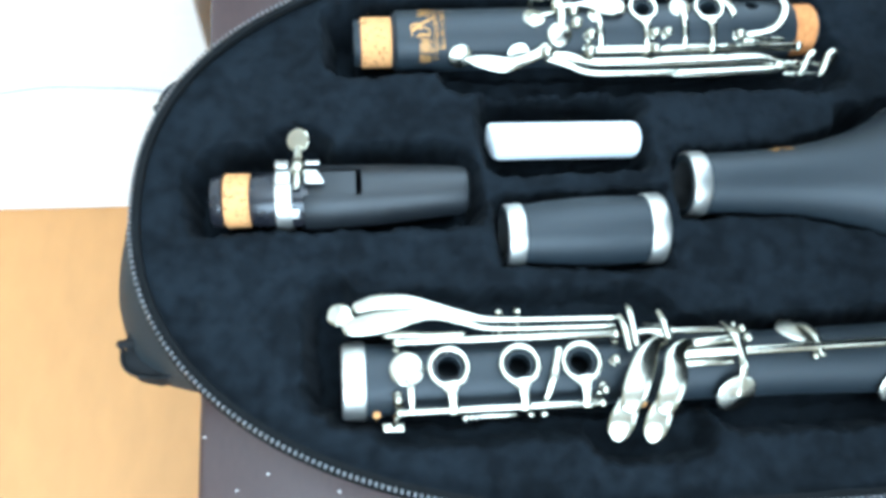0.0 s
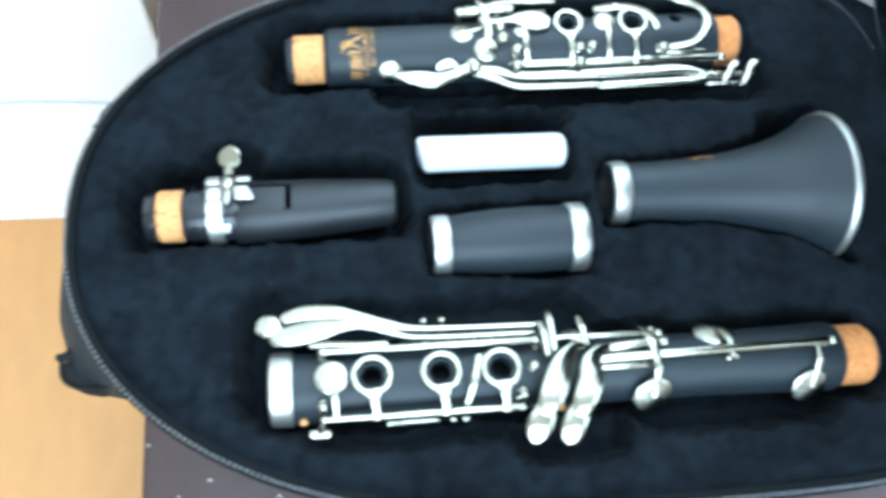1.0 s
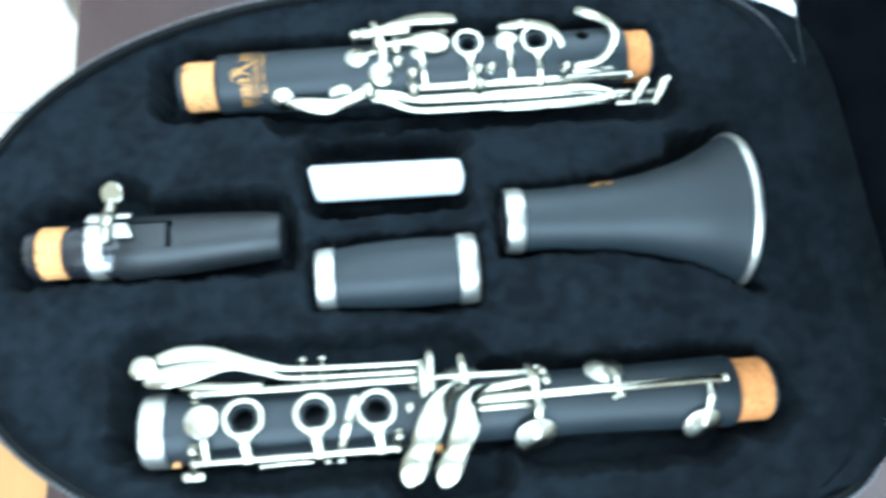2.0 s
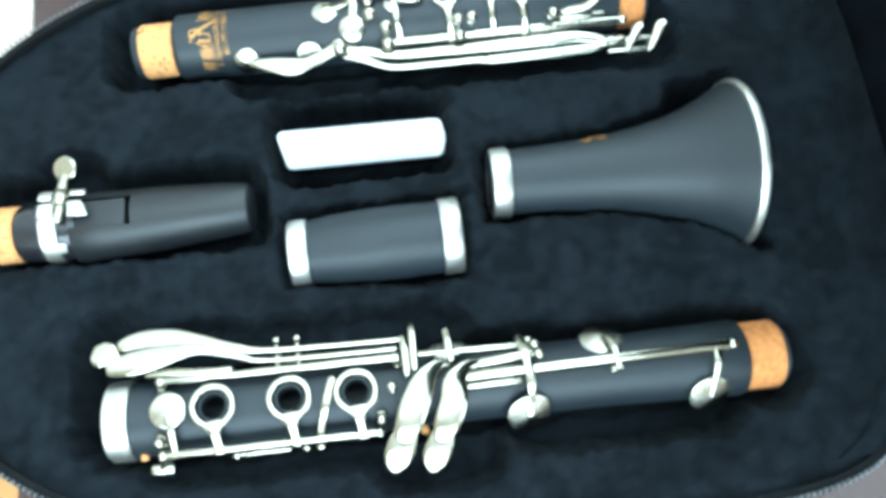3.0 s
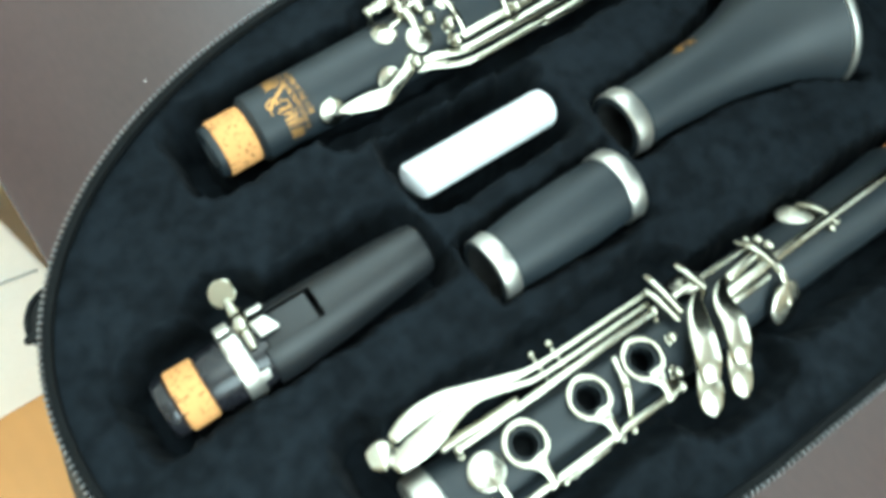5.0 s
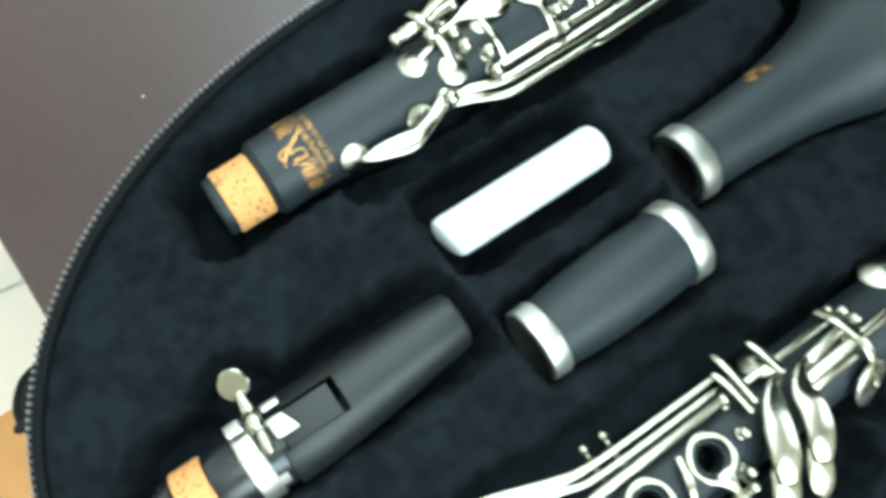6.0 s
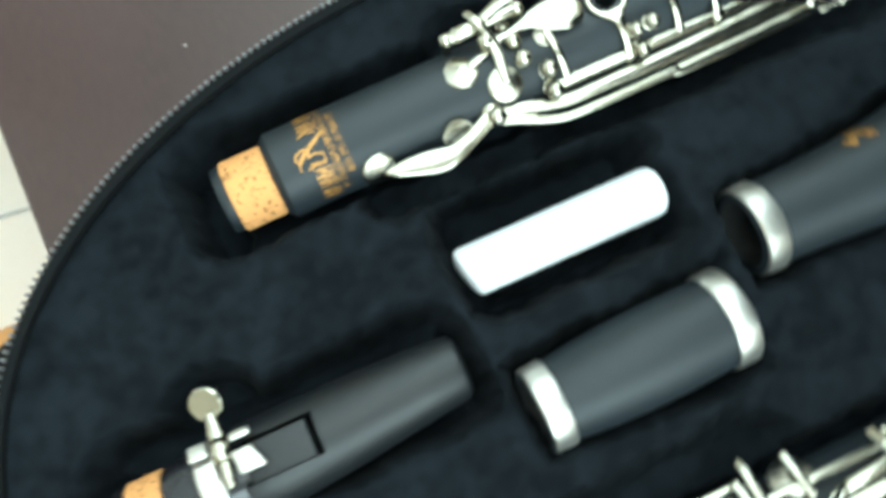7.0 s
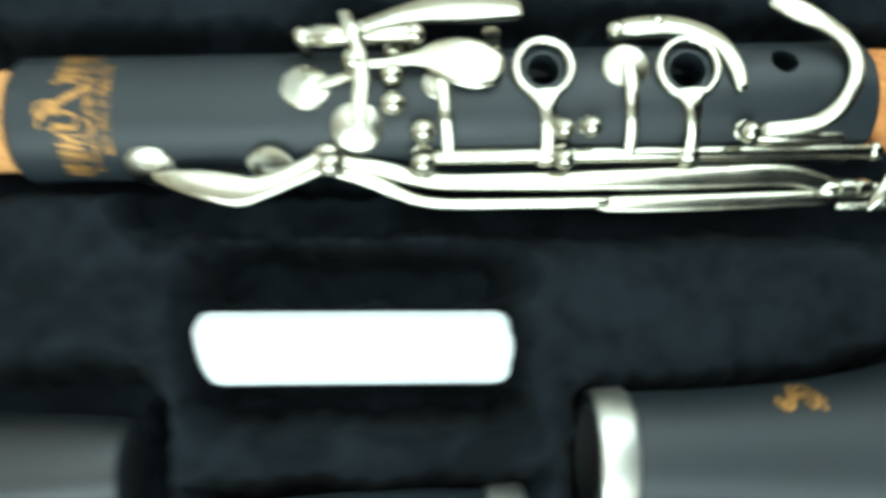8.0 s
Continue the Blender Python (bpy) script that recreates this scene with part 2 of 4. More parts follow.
def wrap_bar(x0, x1, a0, a1, r, bm, n=4):
    """A thin bar of ink laid on a tube of radius r, between two angles in degrees from +y."""
    rows = []
    for k in range(n + 1):
        a = radians(a0 + (a1 - a0) * k / n)
        rows.append([bm.verts.new(Vector((x, r * math.cos(a), r * math.sin(a))) * S) for x in (x0, x1)])
    for p, q in zip(rows, rows[1:]):
        bm.faces.new((p[0], p[1], q[1], q[0]))


# ---- the room ----
Y_WALL = NORTH * 1000
PIER = 272.0
X0, X1, Y0 = -1600, WIN_X * 1000, SOUTH * 1000
part("floor", box(X0 - 100, X1 + 100, Y0 - 100, Y_WALL + 100, -60, 0), FLOOR, smooth=False)
tagged(bpy.data.objects["floor"], "plain tan floor", "floor", kind="structure")
north = carve(box(X0, X1, Y_WALL, Y_WALL + 100, 0, CEIL * 1000), [box(N_X0 * 1000, N_X1 * 1000, Y_WALL - 50, Y_WALL + 150, WIN_Z0 * 1000, WIN_Z1 * 1000)])
tagged(part("wall_north", north, BEIGE, smooth=False), "plain beige wall with a window opening", "wall", kind="structure")
tagged(part("wall_pier", box(X0, -126, PIER, Y_WALL, 0, CEIL * 1000, 3), PAINT), "white painted wall end beside the table", "wall", kind="structure")
tagged(part("wall_west", box(X0 - 100, X0, Y0, Y_WALL, 0, CEIL * 1000), BEIGE, smooth=False), "plain beige wall", "wall", kind="structure")
south = carve(box(X0, X1, Y0 - 100, Y0, 0, CEIL * 1000), [box(S_X0 * 1000, S_X1 * 1000, Y0 - 150, Y0 + 50, WIN_Z0 * 1000, WIN_Z1 * 1000)])
tagged(part("wall_south", south, BEIGE, smooth=False), "plain beige wall with a window opening", "wall", kind="structure")
east = carve(box(X1, X1 + 100, Y0, Y_WALL, 0, CEIL * 1000),
             [box(X1 - 50, X1 + 150, WIN_Y0 * 1000, WIN_Y1 * 1000, WIN_Z0 * 1000, WIN_Z1 * 1000)])
tagged(part("wall_east", east, BEIGE, smooth=False), "plain beige wall with a window opening", "wall", kind="structure")
tagged(part("ceiling", box(X0 - 100, X1 + 100, Y0 - 100, Y_WALL + 100, CEIL * 1000, CEIL * 1000 + 80), CEILING, smooth=False), "plain off-white ceiling", "ceiling", kind="structure")


def window(name, m, ww, wh):
    """A white window frame with a middle bar, in its own plane y-z."""
    ob = thing(name, m, "white framed window", "window", kind="structure")
    bm = bmesh.new()
    for y in (-ww / 2 + 20, 0, ww / 2 - 20):
        box(-20, 20, y - 20, y + 20, 0, wh, 2, bm)
    for z in (20, wh - 20):
        box(-18, 18, -ww / 2 + 20, ww / 2 - 20, z - 20, z + 20, 2, bm)
    part("window_frame", bm, WHITE, ob)


window("window_1", pose(WIN_X + 0.05, (WIN_Y0 + WIN_Y1) / 2, WIN_Z0), (WIN_Y1 - WIN_Y0) * 1000, (WIN_Z1 - WIN_Z0) * 1000)
window("window_2", pose((S_X0 + S_X1) / 2, SOUTH - 0.05, WIN_Z0, 0, 0, 90), (S_X1 - S_X0) * 1000, (WIN_Z1 - WIN_Z0) * 1000)
window("window_3", pose((N_X0 + N_X1) / 2, NORTH + 0.05, WIN_Z0, 0, 0, 90), (N_X1 - N_X0) * 1000, (WIN_Z1 - WIN_Z0) * 1000)
# unseen overhead panel, added and sized to broaden highlights on the metal
lamp = thing("assumed_ceiling_panel", pose(0.25, 0.28, CEIL), "assumed white ceiling panel lamp, out of view", "lamp")
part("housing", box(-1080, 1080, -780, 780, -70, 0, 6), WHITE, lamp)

# a thin cable along the wall
cable_rows = [(x, PIER - 1.3, z, 1.0, 1.0) for x, z in ((-900, 180), (-420, 186), (-300, 193), (-248, 205), (-215, 204), (-178, 201), (-150, 194), (-131, 189))]
tagged(part("cable", sweep(cable_rows, up=(0, 1, 0), seg=8, steps=8), CABLE), "thin grey cable fixed along the white wall", "cable")

# ---- the low table ----
TOP = 357.0
table = thing("low_table", pose(0, 0, 0, 0, 0, 0.8), "low brown laminate table against the wall", "table")
part("tabletop", box(-101.5, 980, -620, 1060, TOP - 28, TOP, 2.5), TABLE, table)
for x in (-70, 940):
    for y in (-580, 1010):
        part("leg", box(x - 25, x + 25, y - 25, y + 25, 0, TOP - 28, 2), TABLE, table)
for x, y, r in ((-72, -23, 0.55), (-85, -29, 0.45), (-99, -6, 0.5), (-42, -32, 0.5), (68, -119, 0.45), (-28, 238, 0.4)):
    bm = bmesh.new()
    bmesh.ops.create_icosphere(bm, subdivisions=1, radius=r * S, matrix=Matrix.Translation(Vector((x, y, TOP + r * 0.25)) * S) @ Matrix.Diagonal((1.5, 1, 0.5, 1)))
    tagged(part("crumb", bm, CRUMB), "tiny pale crumb on the brown table", "crumb", group="crumbs on the table")

# ---- the case: outline, shell, plush bed, zip ----
CX, CY, RIM = 75.0, 71.4, 429.5
NOSE, FOOT, SIDE = 192.0, 173.5, 124.3  # half lengths of the plan


def outline(n=420):
    """The case's plan: a long rounded nose and a squarish hinge end."""
    out = []
    for i in range(n):
        a = 2 * math.pi * i / n
        c, s = math.cos(a), math.sin(a)
        ax, k = (NOSE, 2.2) if c < 0 else (FOOT, 6.5 if s < 0 else 5.0)
        f = (abs(c / ax) ** k + abs(s / SIDE) ** k) ** (-1 / k)
        out.append(Vector((CX + f * c, CY + f * s, 0)))
    return out


def evenly(loop, n):
    """The same closed line with n even steps."""
    pts = loop + [loop[0]]
    run = [0.0]
    for a, b in zip(pts, pts[1:]):
        run.append(run[-1] + (b - a).length)
    out, k = [], 0
    for i in range(n):
        d = run[-1] * i / n
        while run[k + 1] < d:
            k += 1
        t = (d - run[k]) / (run[k + 1] - run[k])
        out.append(pts[k].lerp(pts[k + 1], t))
    return out


LINE = evenly(outline(900), 360)
NORMAL = []
for i, p in enumerate(LINE):
    d = LINE[(i + 1) % 360] - LINE[i - 1]
    NORMAL.append(Vector((d.y, -d.x, 0)).normalized())


def ease(a, b, x):
    t = min(1, max(0, (x - a) / (b - a)))
    return t * t * (3 - 2 * t)


def loft(levels, cap_last=True):
    """A skin through copies of the outline: rows of (offset(i) or number, height)."""
    bm = bmesh.new()
    loops = []
    for off, z in levels:
        loops.append([bm.verts.new(Vector((*(p + n * (off(p) if callable(off) else off)).xy, z)) * S) for p, n in zip(LINE, NORMAL)])
    for a, b in zip(loops, loops[1:]):
        for i in range(360):
            j = (i + 1) % 360
            bm.faces.new((a[i], a[j], b[j], b[i]))
    if cap_last:
        bm.faces.new(loops[-1])
    return bm


def flank(taper, share):
    """The shell's offset at one height: it draws in below the rim, but stands out squarely round the nose, fullest beside the lower webbing tab."""
    def off(p):
        out = float(np.interp(p.y, (5, 13, 24, 45, 70, 100, 122, 137, 150), (0, 6, 14, 13.5, 10, 6.5, 5, 2, 0))) if p.x < 0 else 0.0
        return 0.8 - taper * (1 - min(1.0, out / 7)) + share * out
    return off


case = thing("clarinet_case", pose(0, 0, 0), "open black zippered clarinet case lined with plush", "instrument case")
part("base_shell", loft([(-3, RIM - 7), (0.6, RIM - 6.5), (flank(0, 0.1), RIM - 9), (flank(2.5, 0.4), RIM - 16), (flank(8, 0.95), RIM - 33), (flank(13, 0.95), RIM - 48),
                         (flank(16, 0.5), TOP + 7), (-18, TOP + 0.4), (-28, TOP)]), NYLON, case, "grey black nylon outer shell")


part("rim_binding", loft([(-3, RIM - 4), (-0.5, RIM - 1.5), (1.0, RIM - 3), (1.5, RIM - 6), (1.1, RIM - 8.4), (0.2, RIM - 8)], False), WEB, case, "black binding along the rim")


def tape(z, side):
    return loft([(-3.6, z - 2.0 * side), (-3.4, z + 0.5 * side), (-1.0, z + 0.7 * side), (-0.5, z)], False)


part("zipper_tape", tape(RIM - 1.2, 1), WEB, case)


def teeth(z):
    """Zip teeth round the rim, but for the hinge."""
    dense = evenly(outline(1600), 456)
    verts, faces = [], []
    for i, p in enumerate(dense):
        if p.x > 246:
            continue
        d = (dense[(i + 1) % 456] - dense[i - 1]).normalized()
        n = Vector((d.y, -d.x, 0))
        k = len(verts)
        for u, v, h in ((-0.55, -0.9, 0), (0.55, -0.9, 0), (0.55, 0.8, 0), (-0.55, 0.8, 0), (-0.36, -0.5, 1.5), (0.36, -0.5, 1.5), (0.36, 0.45, 1.3), (-0.36, 0.45, 1.3)):
            q = p + d * u + n * v
            verts.append((q.x * S, q.y * S, (z + h) * S))
        faces += [tuple(k + c for c in f) for f in ((4, 5, 6, 7), (0, 1, 5, 4), (1, 2, 6, 5), (2, 3, 7, 6), (3, 0, 4, 7))]
    bm = bmesh.new()
    data = bpy.data.meshes.new("tmp")
    data.from_pydata(verts, [], faces)
    bm.from_mesh(data)
    bpy.data.meshes.remove(data)
    return bm


tagged(part("zipper_teeth", teeth(RIM - 1.0), TOOTH, case, "dark metal zip teeth", smooth=False, weld=False), kind="stuff")

# the plush bed, with a hollow for each piece
BED = 424.5


def box_dist(x, y, x0, x1, y0, y1, r):
    """Distance outside a rounded oblong, negative inside."""
    qx = np.abs(x - (x0 + x1) / 2) - (x1 - x0) / 2 + r
    qy = np.abs(y - (y0 + y1) / 2) - (y1 - y0) / 2 + r
    return np.hypot(np.maximum(qx, 0), np.maximum(qy, 0)) + np.minimum(np.maximum(qx, qy), 0) - r


def bed_height(x, y):
    z = np.full(x.shape, BED)
    wob = 1.0 * np.sin(x * 0.55 + 2.0 * np.sin(y * 0.31)) * np.sin(y * 0.47 + 1.5 * np.sin(x * 0.27)) + 1.1 * np.sin(x * 0.09 + 1.3) * np.sin(y * 0.11) + 0.7 * np.sin(x * 0.23 + y * 0.17)
    hollows = [
        (box_dist(x, y, -45, 209, -15, 16, 10), 406.0), (box_dist(x, y, -46, 90, 5, 30, 12), 416.0), (box_dist(x, y, 50, 98, -32, 0, 14), 412.0),
        (box_dist(x, y, -27, 60, -21, 0, 8), 414.0), (box_dist(x, y, 98, 190, -23, 0, 14), 408.0),
        (box_dist(x, y, -40, 186, 136, 168, 6), 407.5), (box_dist(x, y, 8, 190, 126, 150, 8), 411.0), (box_dist(x, y, 44, 166, 150, 173.5, 9), 414.5),
        (box_dist(x, y, 24.5, 91, 88, 122, 4), 409.5),
        (box_dist(x, y, -92, 15.5, 64.0, 94.5, 7), 407.0), (box_dist(x, y, -64, -42, 80, 103, 9), 409.0),
        (box_dist(x, y, 184, 201, 98, 112, 7), 400.0),
        (box_dist(x, y, -40, -28, 137, 166, 5), 397.0), (box_dist(x, y, -95, -83, 63, 90, 6), 398.0), (box_dist(x, y, 12, 16.5, 64, 90, 3), 399.0),
        (box_dist(x, y, -49, -37, -8, 38, 6), 400.0), (box_dist(x, y, 25, 90, 111, 122.5, 4), 399.0), (box_dist(x, y, 27, 90, 87, 92, 3), 401.0),
    ]
    barrel_r = 12.0 + 0.03 * (x - 27)
    hollows.append((np.maximum(np.abs(y - 57.6) - barrel_r, np.abs(x - 59.6) - 32.0), 406.0 + 0 * x))
    bell_r = 12.6 + 20.0 * np.clip((x - 128) / 78, 0, 1) ** 2.4
    bell_d = np.maximum(np.abs(y - 78) - bell_r - np.where(y > 78, 3.5, 0.0) * np.clip((x - 150) / 30, 0, 1), np.abs(x - 156.0) - 50.5)
    hollows.append((bell_d, 386.5 + 19 * np.clip((206 - x) / 45, 0, 1)))
    for d, low in hollows:
        t = np.clip((d + wob * 0.8 + 2.2) / 7.5, 0, 1)
        t = t * t * (3 - 2 * t)
        z = np.minimum(z, low + (BED - low) * t)
    edge = np.clip(1 - (np.abs(x - CX) / np.where(x < CX, NOSE, FOOT)) ** 2.4 - (np.abs(y - CY) / SIDE) ** 2.4, 0, 1)
    z = z + 2.6 * np.clip(1 - edge / 0.24, 0, 1) ** 2
    z = z + 1.2 * np.sin(x * 0.045 + 0.6) * np.sin(y * 0.05 + 0.4) * np.minimum(1, edge * 5)
    return z


STEP = 1.0
gx, gy = np.arange(-125, 255, STEP), np.arange(-60, 202, STEP)
mx, my = np.meshgrid(gx, gy)
mz = bed_height(mx, my) + np.random.default_rng(4).normal(0, 0.07, mx.shape)
kx = np.where(mx < CX, 2.2, np.where(my < CY, 6.5, 5.0))
inside = (np.abs(mx - CX) / np.where(mx < CX, NOSE - 2.6, FOOT - 2.6)) ** kx + (np.abs(my - CY) / (SIDE - 2.6)) ** kx < 1
ids = -np.ones(mx.shape, int)
cell = inside[:-1, :-1] & inside[1:, :-1] & inside[:-1, 1:] & inside[1:, 1:]
used = np.zeros(mx.shape, bool)
for a, b in ((0, 0), (0, 1), (1, 0), (1, 1)):
    used[a:mx.shape[0] - 1 + a, b:mx.shape[1] - 1 + b] |= cell
ids[used] = np.arange(used.sum())
verts = np.c_[mx[used], my[used], mz[used]] * S
r, c = np.nonzero(cell)
faces = np.c_[ids[r, c], ids[r, c + 1], ids[r + 1, c + 1], ids[r + 1, c]]
data = bpy.data.meshes.new("plush_bed")
data.from_pydata(verts.tolist(), [], faces.tolist())
data.polygons.foreach_set("use_smooth", [True] * len(faces))
data.materials.append(PLUSH)
bed = new("plush_bed", data)
bed.parent = case
tagged(bed, "black moulded plush bed with fitted hollows")

# webbing tabs at the nose: a strap folded flat into two thick layers, with a raised fold across
def slab(plan, z0, z1, bevel, bm):
    """An upright-sided slab over a plan, its edges softened."""
    low = [bm.verts.new(Vector((x, y, z0)) * S) for x, y in plan]
    high = [bm.verts.new(Vector((x, y, z1)) * S) for x, y in plan]
    n = len(plan)
    made = [bm.faces.new(low[::-1]), bm.faces.new(high)] + [bm.faces.new((low[i], low[(i + 1) % n], high[(i + 1) % n], high[i])) for i in range(n)]
    edges = list({e for f in made for e in f.edges})
    bmesh.ops.bevel(bm, geom=edges, offset=bevel * S, segments=2, profile=0.6, affect="EDGES", clamp_overlap=True)
    return bm


for outer, inner, fold_line, z, tall in (
        (((-109, 36.5), (-118.5, 32), (-123.6, 25.0), (-122.0, 22.0), (-104, 27)), ((-123.8, 22.6), (-123.4, 17.2), (-120.0, 12.8), (-112, 10.6), (-101, 11.4), (-103, 25.5)), ((-124.2, 24.0), (-115, 24.6), (-105, 27.0)), RIM - 36, 10.0),
        (((-106, 116), (-111.4, 117.6), (-113.8, 123.6), (-100, 124)), ((-113.8, 124.6), (-112.4, 131.6), (-107, 138), (-99, 140), (-98, 125.4)), ((-114.0, 124.4), (-106, 125.0), (-100, 125.4)), RIM - 25, 9.0)):
    tab = slab(outer, z - tall, z + tall - 1.5, 1.2, bmesh.new())
    slab(inner, z - tall, z + tall - 3.6, 1.4, tab)
    sweep([(x, y, z + tall - 2.0 + 0.6 * i, 1.7, 1.5) for i, (x, y) in enumerate(fold_line)], up=(0, 0, 1), seg=10, bm=tab)
    sweep([(x, y, z + tall - 3.4, 0.9, 0.9) for x, y in inner[:-1]], up=(0, 0, 1), seg=8, bm=tab)  # stitched edge
    part("webbing_tab", tab, STRAP, case, "folded black webbing tab")

# plush hinge fold and lid, standing almost upright
HX, OPEN = 249.5, 84.0
fold = bmesh.new()
rows = []
for k in range(41):
    v = -1 + 2 * k / 40
    y = CY + 111 * v
    drop = 1.0 * abs(v) ** 6
    back = 25.0 * abs(v) ** 8
    rows.append([fold.verts.new(Vector((x - back, y, RIM + (z - RIM) * (1 - abs(v) ** 4 if z > RIM else 1) - drop)) * S) for x, z in
                 ((236.5, RIM - 4.0), (240, RIM - 0.6), (244, RIM + 0.6), (247.0, RIM + 0.2), (249.0, RIM + 0.4), (250.2, RIM + 2.5), (251.0, RIM + 7), (252.4, RIM + 14))])
for p, q in zip(rows, rows[1:]):
    for i in range(7):
        fold.faces.new((p[i], p[i + 1], q[i + 1], q[i]))
part("hinge", fold, PLUSH, case, "black plush hinge fold")
lid = loft([(-1.2, 1.5), (-0.5, 0.5), (1, 5), (3, 15), (2, 27), (-5, 36), (-20, 40)])
inner = loft([(-1.2, 1.4), (-4, 5), (-8, 22), (-16, 33), (-30, 36)])
flip = mm(HX, 0, RIM - 2) @ Matrix.Rotation(radians(OPEN), 4, "Y") @ mm(-HX, 0, 0)
for b in (lid, inner):
    b.transform(flip)
    for v in b.verts:  # the soft corners are drawn in at the hinge
        v.co.x -= 3.0 * S * ease(62, 104, abs(v.co.y / S - CY)) * math.exp(-max(0, v.co.z / S - RIM) / 45)
lid_ob = part("lid", lid, NYLON, case, "black nylon lid standing open")
part("lid_lining", inner, LINING, lid_ob, "black lining inside the lid")


# ---- clarinet pieces ----
def key(name, parent, *bms, label="", material=None):
    """One key: several shapes joined into one mesh."""
    whole = bmesh.new()
    for b in bms:
        d = bpy.data.meshes.new("tmp")
        b.to_mesh(d)
        b.free()
        whole.from_mesh(d)
        bpy.data.meshes.remove(d)
    return part(name, whole, material or NICKEL, parent, label)


def hole_cutter(c, r, n):
    return turned([(-9, 0), (-9, r), (4, r), (4, 0)], c, n, 28)


def chimney(c, r, n):
    return turned([(-3.4, r - 0.9), (-3.4, r), (-0.3, r), (0, r - 0.3), (0, r - 0.9)], c, n, 30, closed=True)


def cork_ring(x0, x1, r, parent, label="tan cork sleeve", shift=None, material=None):
    return part("cork", lathe([(x0, r - 2), (x0, r - 0.5), (x0 + 0.6, r), (x1 - 0.6, r), (x1, r - 0.5), (x1, r - 2)], shift=shift, closed=True), material or CORK, parent, label)


# lower joint
lower = thing("lower_joint", mm(-0.6, 0.8, 419.9, 0, 0.7, 0), "black clarinet lower joint with nickel keys in the plush", "clarinet joint")
holes = [(0, 0, 15), (26, 0, 15), (49, 0, 15)]
tube_bm = lathe([(-37, 7.4), (-37, 13.0), (-30, 13.0), (-29.8, 13.5), (-20, 13.1), (60, 12.7), (140, 12.8), (170, 13.6), (189, 14.2), (190.4, 13.6), (190.5, 11.4),
                 (206, 11.4), (206.8, 10.6), (206.8, 7.4)], closed=True)
part("body", carve(tube_bm, [hole_cutter(h, 4.3, (0, 0, 1)) for h in holes]), RESIN, lower, "matt black resin tube")
part("socket_ring", lathe([(-38.2, 9.5), (-38.2, 13.2), (-37.4, 14.1), (-30.6, 14.4), (-29.6, 13.9), (-29.6, 12.8), (-36.9, 12.8), (-36.9, 9.5)], closed=True), SATIN, lower, "nickel socket ring")
cork_ring(191.2, 204.6, 12.6, lower, "brown cork sleeve", material=RUST_CORK)
for h in holes:
    part("tone_hole", chimney((h[0], 0, 14.3), 5.2, (0, 0, 1)), RESIN, lower)
for i, h in enumerate(holes):
    x = h[0]
    key("ring_key", lower, ring_key((x, 0, 15.2), 7.8, 5.75), sweep([(x + 0.1, -5.8, 15.2, 4.4, 0.7), (x + 0.3, -7.6, 15.0, 2.8, 0.8), (x + 0.6, -9.4, 14.4, 1.8, 1.0), (x + 1.0, -12.0, 12.8, 1.6, 1.1), (x + 1.2, -14.0, 11.4, 1.8, 1.1)], up=(0, -0.3, 1)),
        turned([(-2.0, 0), (-2.0, 1.9), (-1.6, 2.2), (1.6, 2.2), (2.0, 1.9), (2.0, 0)], (x + 1.2, -14.4, 10.4), (1, 0, 0), 18))
key("front_rod", lower, rod((-18, -14.4, 10.2), (56, -14.4, 10.6), 1.45), rod((6, -16.2, 5.4), (24, -16.2, 5.4), 1.0), ball((6, -16.4, 5.4), 1.7), ball((10, -16.4, 5.4), 1.4),
    ball((30, -16.4, 5.6), 1.6), ball((35, -16.4, 5.6), 1.8))
for x, y, z in ((-18, -14.5, 10.2), (56, -14.5, 10.6), (57, -9.5, 12.0), (-18.5, -9.4, 11.6), (-18, 10.4, 13.0), (64, 10.5, 13.0), (109, 3.5, 14.6), (182, 2.6, 15.0), (111.5, 11.5, 10.5)):
    part("post", post(x, y, z, 1.9), NICKEL, lower)
pad_key(lower, (-15, 0, 15.2), 6.2, sweep([(-14.6, -2, 16.4, 1.3, 0.7), (-14, -7, 15.0, 1.3, 0.9), (-13.6, -14.0, 10.6, 1.3, 1.1)]))
key("guard_plate", lower, box(-24, -16, -20, -16.5, 1.5, 3.5, 0.7), rod((-20, -18, 2.5), (-18.5, -14, 7), 1.2))
part("cork_bumper", turned([(-1, 0), (-1, 1.4), (1, 1.4), (1.4, 0.9), (1.4, 0)], (-26, -13.2, 3.4), (0, -0.9, 0.4), 14), CORK, lower, "small cork bumper")
key("back_rod", lower, rod((-18, 10.4, 13.2), (64, 10.4, 13.2), 1.45))
key("long_lever", lower, sweep([(-32, 25.0, 10.5, 2.2, 1.1), (-25, 26.6, 11, 3.1, 1.3), (-14, 26.2, 11.3, 3.1, 1.3), (-5, 23.9, 11.5, 2.5, 1.3), (6, 20.4, 12, 1.9, 1.3), (18, 18.0, 12, 1.15, 1.2),
                                (40, 17.4, 12, 1.0, 1.1), (66, 17.0, 12, 1.0, 1.1)], up=(0, 0.08, 1)))
key("long_lever", lower, sweep([(-36, 17.2, 10.5, 2.8, 1.1), (-29, 18.0, 11.5, 4.2, 1.3), (-20, 19.2, 12.2, 4.1, 1.3), (-12, 20.4, 12.4, 2.9, 1.3), (-3, 20.6, 12.4, 1.9, 1.3), (10, 16.4, 12.0, 1.25, 1.2),
                                (20, 14.2, 12.0, 1.0, 1.1), (64, 13.7, 12.2, 1.0, 1.1)], up=(0, 0.08, 1)))
